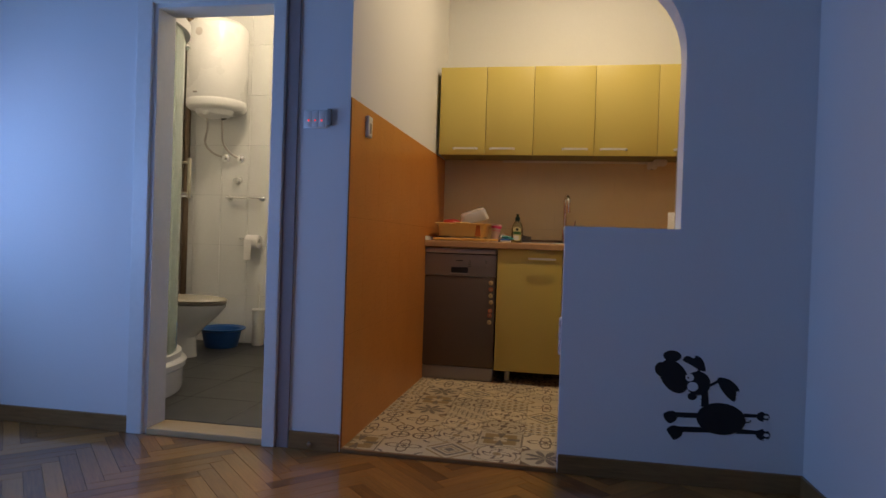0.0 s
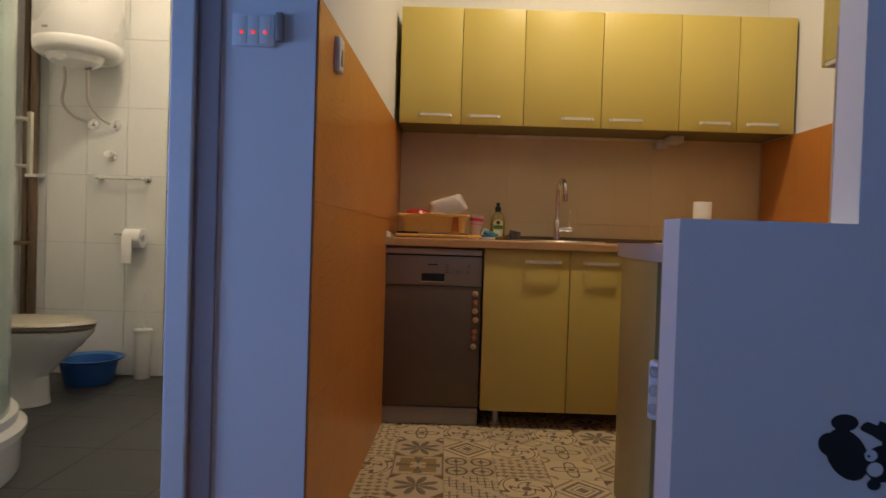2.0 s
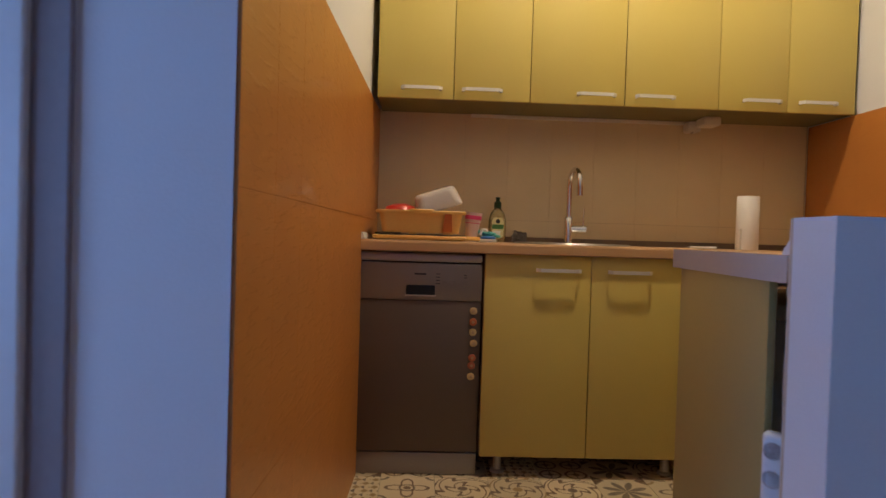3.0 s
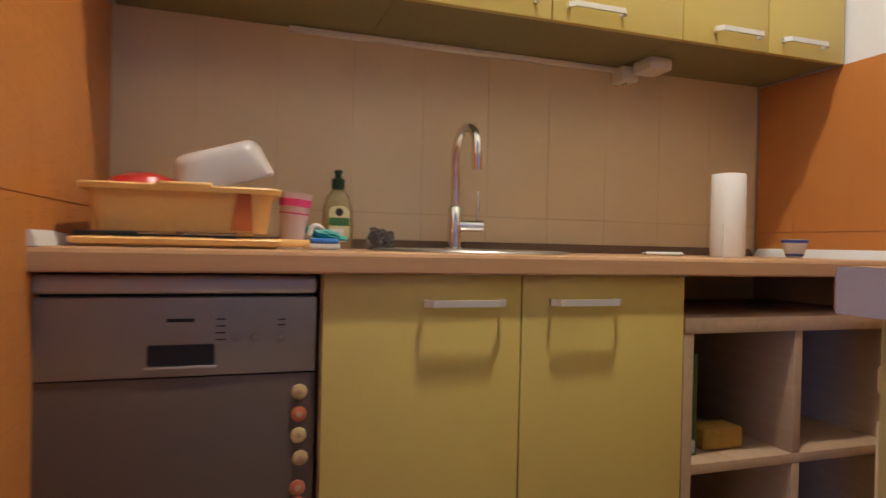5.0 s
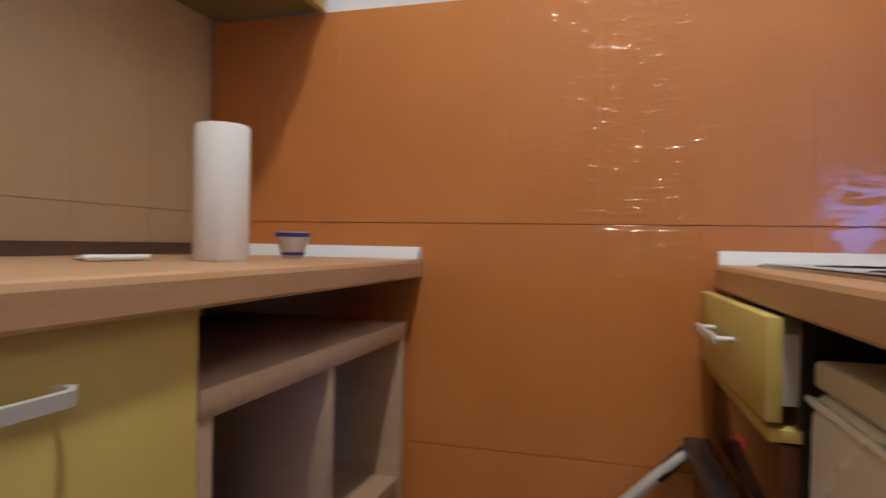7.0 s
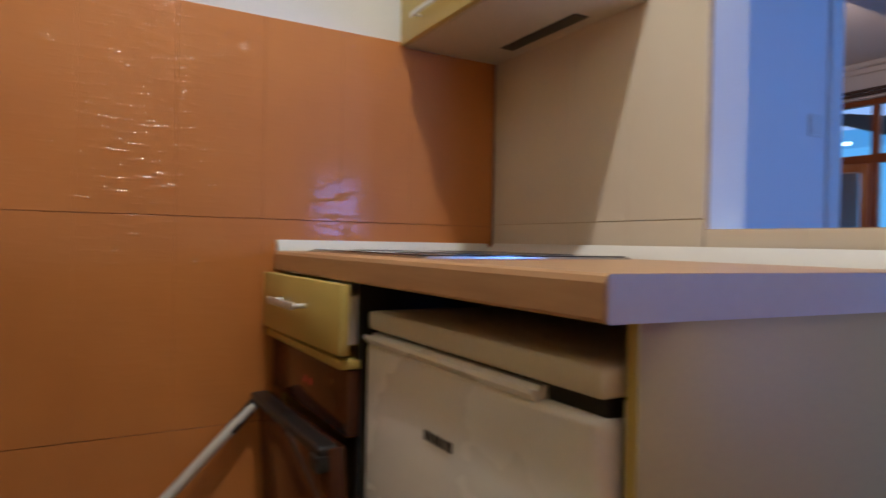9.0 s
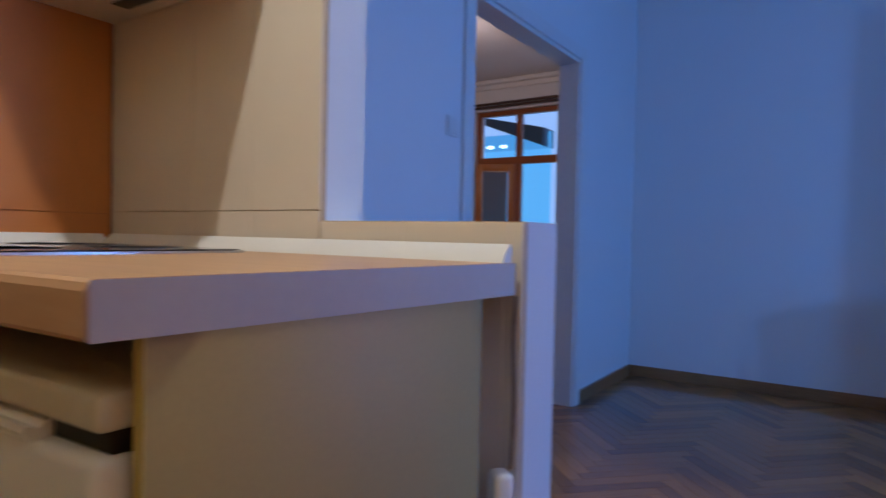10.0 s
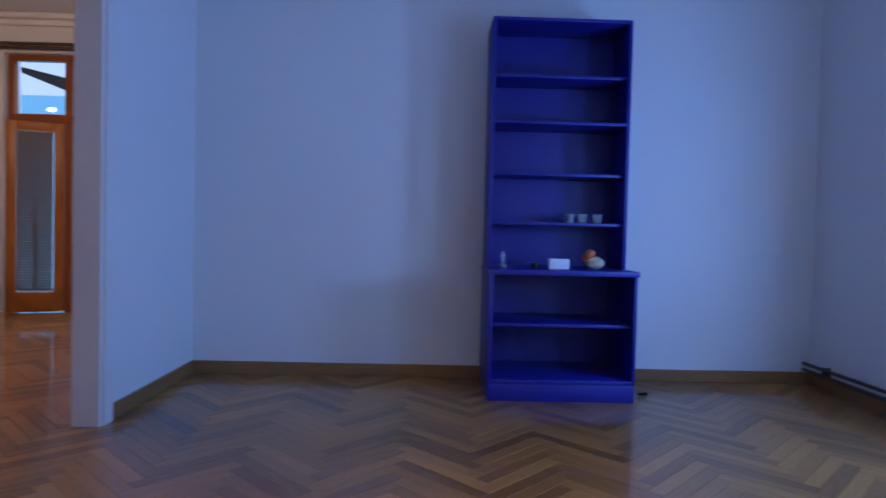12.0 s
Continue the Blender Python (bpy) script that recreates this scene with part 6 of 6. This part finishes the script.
# kitchen side of the half wall and pier
sgrout = structure("wall_half_grout", box(B(), HW0 + 0.001, OX - 0.001, PY1 - 0.012, PY1 - 0.004, KF, HWZ), GROUT_B, "grout between beige tiles", "wall")
sg2 = structure("wall_pier_grout", box(B(), OX - 0.001, RIGHT + 0.004, PY1 - 0.012, PY1 - 0.004, KF, TOPZ), GROUT_B, "grout between beige tiles", "wall")
tiles_line(sgrout, "y", PY1 - 0.007, HW0 + 0.002, OX, 0.535, 0.2, ((KF, 0.487), (0.487, HWZ - 0.001)), CREAMT, gap=0.0008, edge=0.0005)
tiles_line(sg2, "y", PY1 - 0.007, OX, RIGHT, 0.535, 0.2, ((KF, 0.487), (0.487, 0.990), (0.990, TOPZ)), CREAMT, gap=0.0008, edge=0.0005)

# bathroom wall tiles and the ornament strip
bn = parents["wall_bath_north"]
br = tuple((0.0 + 0.405 * k + (0.022 if k == 0 else 0), 0.405 * (k + 1)) for k in range(7))
tiles_line(bn, "-y", BY - 0.003, BX0, -1.735, -1.98, 0.24, br, BTILE, gap=0.003)
tiles_line(bn, "-y", BY - 0.003, -1.625, BX1, -1.625, 0.24, br, BTILE, gap=0.003)
tiles_line(bn, "-y", BY - 0.003, -1.735, -1.625, -1.735, 0.11, tuple((0.022 + 0.3 * k, 0.022 + 0.3 * (k + 1)) for k in range(9)), BTILE)
t = thing("tile_ornament", (-1.68, BY - 0.012, 0.1), "black leaf and swirl ornament on a tile strip", "ornament")
rng = random.Random(7)
for k in range(34):
    z = 0.08 + 0.073 * k
    s = 1 if k % 2 else -1
    leaf = oval(-1.68 + s * 0.022, z, 0.022, 0.0085, s * (38 + rng.uniform(-14, 14)), 12)
    part("leaf", prism(B(), leaf, BY - 0.0122, BY - 0.0108, "y"), DECAL, t, smooth=False)
part("stem", tube(B(), smooth_path([(-1.68 + 0.012 * math.sin(k * 1.3), BY - 0.0115, 0.06 + 0.125 * k) for k in range(20)], 3), 0.0018, 5), DECAL, t)
part("swirl", tube(B(), [(-1.70 + (0.045 - 0.0012 * k) * math.cos(k * 0.42), BY - 0.0115, 1.12 + (0.045 - 0.0012 * k) * math.sin(k * 0.42)) for k in range(30)], 0.0024, 5), DECAL, t)

# bathroom floor tiles
bf = parents["floor_bath"]
me = tile_mesh(0.398, 0.398, 0.006, SLATE, "z", 0.0015)
for i in range(5):
    for j in range(5):
        x, y = BX0 + 0.2 + 0.4 * i, PY1 + 0.23 + 0.4 * j
        if x < BX1 and y < BY + 0.1:
            piece("tile", me, bf, (x, y, 0.0165))

# kitchen floor: patchwork tiles


def patterned(name, kind, ink, ink2, ground=(0.64, 0.53, 0.36)):
    """Printed cement-tile motifs drawn from the tile's own coordinates."""
    m, nt, bsdf = node_mat(name)
    L = nt.links.new
    tc = add(nt, "ShaderNodeTexCoord")
    sep = add(nt, "ShaderNodeSeparateXYZ")
    L(tc.outputs["Object"], sep.inputs[0])

    def op(o, a, b=None, c=None):
        n = add(nt, "ShaderNodeMath")
        n.operation = o
        for i, v in enumerate((a, b, c)):
            if v is None:
                continue
            if isinstance(v, (int, float)):
                n.inputs[i].default_value = v
            else:
                L(v, n.inputs[i])
        return n.outputs[0]
    u, v = op("MULTIPLY", sep.outputs[0], 10.0), op("MULTIPLY", sep.outputs[1], 10.0)   # -1..1 over the tile
    au, av = op("ABSOLUTE", u), op("ABSOLUTE", v)
    r = op("SQRT", op("ADD", op("MULTIPLY", u, u), op("MULTIPLY", v, v)))
    th = op("ARCTAN2", v, u)
    band = lambda x, a, b: op("MULTIPLY", op("GREATER_THAN", x, a), op("LESS_THAN", x, b))
    either = lambda a, b: op("MAXIMUM", a, b)
    if kind == "flower":
        pet = op("MULTIPLY_ADD", op("COSINE", op("MULTIPLY", th, 4.0)), 0.24, 0.56)
        d = op("SUBTRACT", r, pet)
        one = either(band(d, -0.10, 0.03), op("LESS_THAN", r, 0.14))
        cr = op("SQRT", op("ADD", op("POWER", op("SUBTRACT", au, 1.0), 2.0), op("POWER", op("SUBTRACT", av, 1.0), 2.0)))
        two = either(band(cr, 0.22, 0.34), band(r, 0.22, 0.30))
    elif kind == "star":
        k = op("ABSOLUTE", op("SINE", op("MULTIPLY", th, 4.0)))
        one = op("MULTIPLY", op("LESS_THAN", r, op("MULTIPLY_ADD", k, 0.75, 0.12)), op("GREATER_THAN", k, 0.30))
        two = op("GREATER_THAN", op("ADD", au, av), 1.55)
    elif kind == "diamond":
        s = op("ADD", au, av)
        one = either(band(s, 0.62, 0.82), op("LESS_THAN", s, 0.26))
        two = either(band(s, 1.05, 1.2), op("LESS_THAN", op("ABSOLUTE", op("SUBTRACT", s, 0.44)), 0.05))
    elif kind == "rings":
        fu, fv = op("SUBTRACT", op("FRACT", op("MULTIPLY_ADD", u, 1.0, 1.0)), 0.5), op("SUBTRACT", op("FRACT", op("MULTIPLY_ADD", v, 1.0, 1.0)), 0.5)
        q = op("SQRT", op("ADD", op("MULTIPLY", fu, fu), op("MULTIPLY", fv, fv)))
        one = either(band(q, 0.34, 0.44), op("LESS_THAN", q, 0.10))
        two = op("LESS_THAN", op("MULTIPLY", op("ABSOLUTE", fu), op("ABSOLUTE", fv)), 0.006)
    elif kind == "check":
        a = op("GREATER_THAN", op("SINE", op("MULTIPLY", op("ADD", u, v), 9.42)), 0.15)
        b = op("GREATER_THAN", op("SINE", op("MULTIPLY", op("SUBTRACT", u, v), 9.42)), 0.15)
        one = op("MULTIPLY", a, b)
        two = op("MULTIPLY", op("SUBTRACT", 1.0, a), op("SUBTRACT", 1.0, b))
        two = op("MULTIPLY", two, op("GREATER_THAN", op("SINE", op("MULTIPLY", u, 20.0)), 0.0))
    elif kind == "lattice":
        a = op("LESS_THAN", op("ABSOLUTE", op("SINE", op("MULTIPLY", u, 12.0))), 0.32)
        b = op("LESS_THAN", op("ABSOLUTE", op("SINE", op("MULTIPLY", v, 12.0))), 0.32)
        one = op("MULTIPLY", either(a, b), op("LESS_THAN", op("SINE", op("MULTIPLY", op("ADD", u, v), 4.7)), 0.55))
        two = op("LESS_THAN", op("ADD", op("ABSOLUTE", op("SINE", op("MULTIPLY", u, 6.28))), op("ABSOLUTE", op("SINE", op("MULTIPLY", v, 6.28)))), 0.42)
    elif kind == "scroll":
        w = op("ADD", r, op("MULTIPLY", op("SINE", op("ADD", op("MULTIPLY", th, 4.0), op("MULTIPLY", r, 9.0))), 0.16))
        one = either(band(w, 0.38, 0.50), band(w, 0.86, 0.97))
        two = either(op("LESS_THAN", r, 0.18), band(w, 1.15, 1.24))
    else:
        q = op("MAXIMUM", au, av)
        k = op("LESS_THAN", op("ABSOLUTE", op("SINE", op("MULTIPLY", th, 2.0))), 0.42)
        one = op("MULTIPLY", band(q, 0.30, 0.72), op("SUBTRACT", 1.0, k))
        two = either(op("MULTIPLY", band(q, 0.16, 0.86), k), band(q, 0.93, 0.98))
    wear = add(nt, "ShaderNodeTexNoise", Scale=70.0, Detail=4.0)
    L(tc.outputs["Object"], wear.inputs["Vector"])
    info = add(nt, "ShaderNodeObjectInfo")
    keep = op("MULTIPLY_ADD", wear.outputs[0], 0.5, 0.68)
    tone = op("MULTIPLY_ADD", info.outputs["Random"], 0.25, 0.85)
    base = add(nt, "ShaderNodeMix")
    base.data_type, base.blend_type = "RGBA", "MULTIPLY"
    base.inputs[0].default_value = 1.0
    base.inputs[6].default_value = (*ground, 1)
    L(tone, base.inputs[7])
    prev = base.outputs[2]
    for mask, col in ((two, ink2), (one, ink)):
        mix = add(nt, "ShaderNodeMix")
        mix.data_type = "RGBA"
        L(op("MINIMUM", op("MULTIPLY", mask, keep), 1.0), mix.inputs[0])
        L(prev, mix.inputs[6])
        mix.inputs[7].default_value = (*col, 1)
        prev = mix.outputs[2]
    L(prev, bsdf.inputs["Base Color"])
    bsdf.inputs["Roughness"].default_value = 0.5
    b = add(nt, "ShaderNodeBump", Strength=0.05, Distance=0.002)
    L(wear.outputs[0], b.inputs["Height"])
    L(b.outputs[0], bsdf.inputs["Normal"])
    return m


BR, GY, OC, PL = (0.13, 0.065, 0.03), (0.15, 0.115, 0.085), (0.30, 0.19, 0.07), (0.12, 0.07, 0.05)
kinds = [("flower", PL, OC), ("star", GY, BR), ("diamond", GY, OC), ("rings", BR, GY), ("check", OC, GY), ("lattice", GY, OC), ("scroll", BR, PL), ("cross", OC, GY), ("flower", BR, GY), ("scroll", PL, OC)]
meshes = []
for i, (k, a, b) in enumerate(kinds):
    meshes.append(tile_mesh(0.198, 0.198, 0.006, patterned("patchwork_%s_%d" % (k, i), k, a, b), "z", 0.0008))
kf = parents["floor_kitchen"]
rng = random.Random(11)
last = -1
for j in range(10):
    for i in range(11):
        x, y = -0.385 + 0.1 + 0.2 * i - 0.06, PY0 + 0.108 + 0.2 * j
        if x - 0.1 > RIGHT - 0.04 or y > BACK:
            continue
        if x - 0.1 < LW0 - 0.08:
            continue
        k = rng.randrange(len(meshes))
        k = (k + 1) % len(meshes) if k == last else k
        last = k
        piece("tile", meshes[k], kf, (x, y, KF - 0.005), rng.choice((0, math.pi / 2)))

# oak parquet in herringbone
PW, PN = 0.060, 7
PLEN = PW * PN


def plank_mesh(mat, length, width):
    bm = B()
    a, b, e = length / 2 - 0.0004, width / 2 - 0.0004, 0.0009
    rings = [[(-a, -b, -0.012), (a, -b, -0.012), (a, b, -0.012), (-a, b, -0.012)], [(-a, -b, -0.0009), (a, -b, -0.0009), (a, b, -0.0009), (-a, b, -0.0009)], [(-a + e, -b + e, 0), (a - e, -b + e, 0), (a - e, b - e, 0), (-a + e, b - e, 0)]]
    loft(bm, rings)
    return finish("plank", bm, mat)


pm = plank_mesh(PARQ, PLEN, PW)
fl = parents["floor"]
near, far = [], []
c45 = math.sqrt(0.5)
for r in range(-170, 170):
    for m_ in range(-14, 15):
        for vert in (0, 1):
            if vert:
                u, v = r + 0.5, r + 1 + 2 * PN * m_ + PN / 2
            else:
                u, v = r + 2 * PN * m_ + PN / 2, r + 0.5
            x, y = (u - v) * PW * c45 + 0.1, (u + v) * PW * c45 - 1.0
            in_hall = HALL_L - 0.2 < x < 1.7 and HALL_B - 0.2 < y < PY0 + 0.2
            in_living = 1.3 < x < R2L + 0.1 and R2B - 0.2 < y < 3.0
            if not (in_hall or in_living):
                continue
            turn = radians(135 if vert else 45)
            if in_hall and -1.9 < x < 1.35:
                near.append((x, y, turn))
            else:
                far.append((x, y, turn))
near.sort(key=lambda p: -(p[1] if p[1] > 1.55 else 1.55 - abs(p[1] - 1.0)))
far += near[300:]
for x, y, turn in near[:300]:
    piece("plank", pm, fl, (x, y, 0), turn)
src_v = [v.co.copy() for v in pm.vertices]
src_f = [tuple(p.vertices) for p in pm.polygons]
for want in (45, 135):
    vs, fs = [], []
    c, s = math.cos(radians(want)), math.sin(radians(want))
    for x, y, turn in far:
        if abs(turn - radians(want)) > 0.01:
            continue
        o = len(vs)
        vs += [(c * x + s * y + p.x, -s * x + c * y + p.y, p.z) for p in src_v]
        fs += [tuple(o + i for i in f) for f in src_f]
    me = bpy.data.meshes.new("parquet_rest")
    me.from_pydata(vs, [], fs)
    me.materials.append(PARQ_I)
    ob = new("parquet_rest", me)
    ob.parent = fl
    ob.rotation_euler = (0, 0, radians(want))
    tagged(ob, kind="stuff")
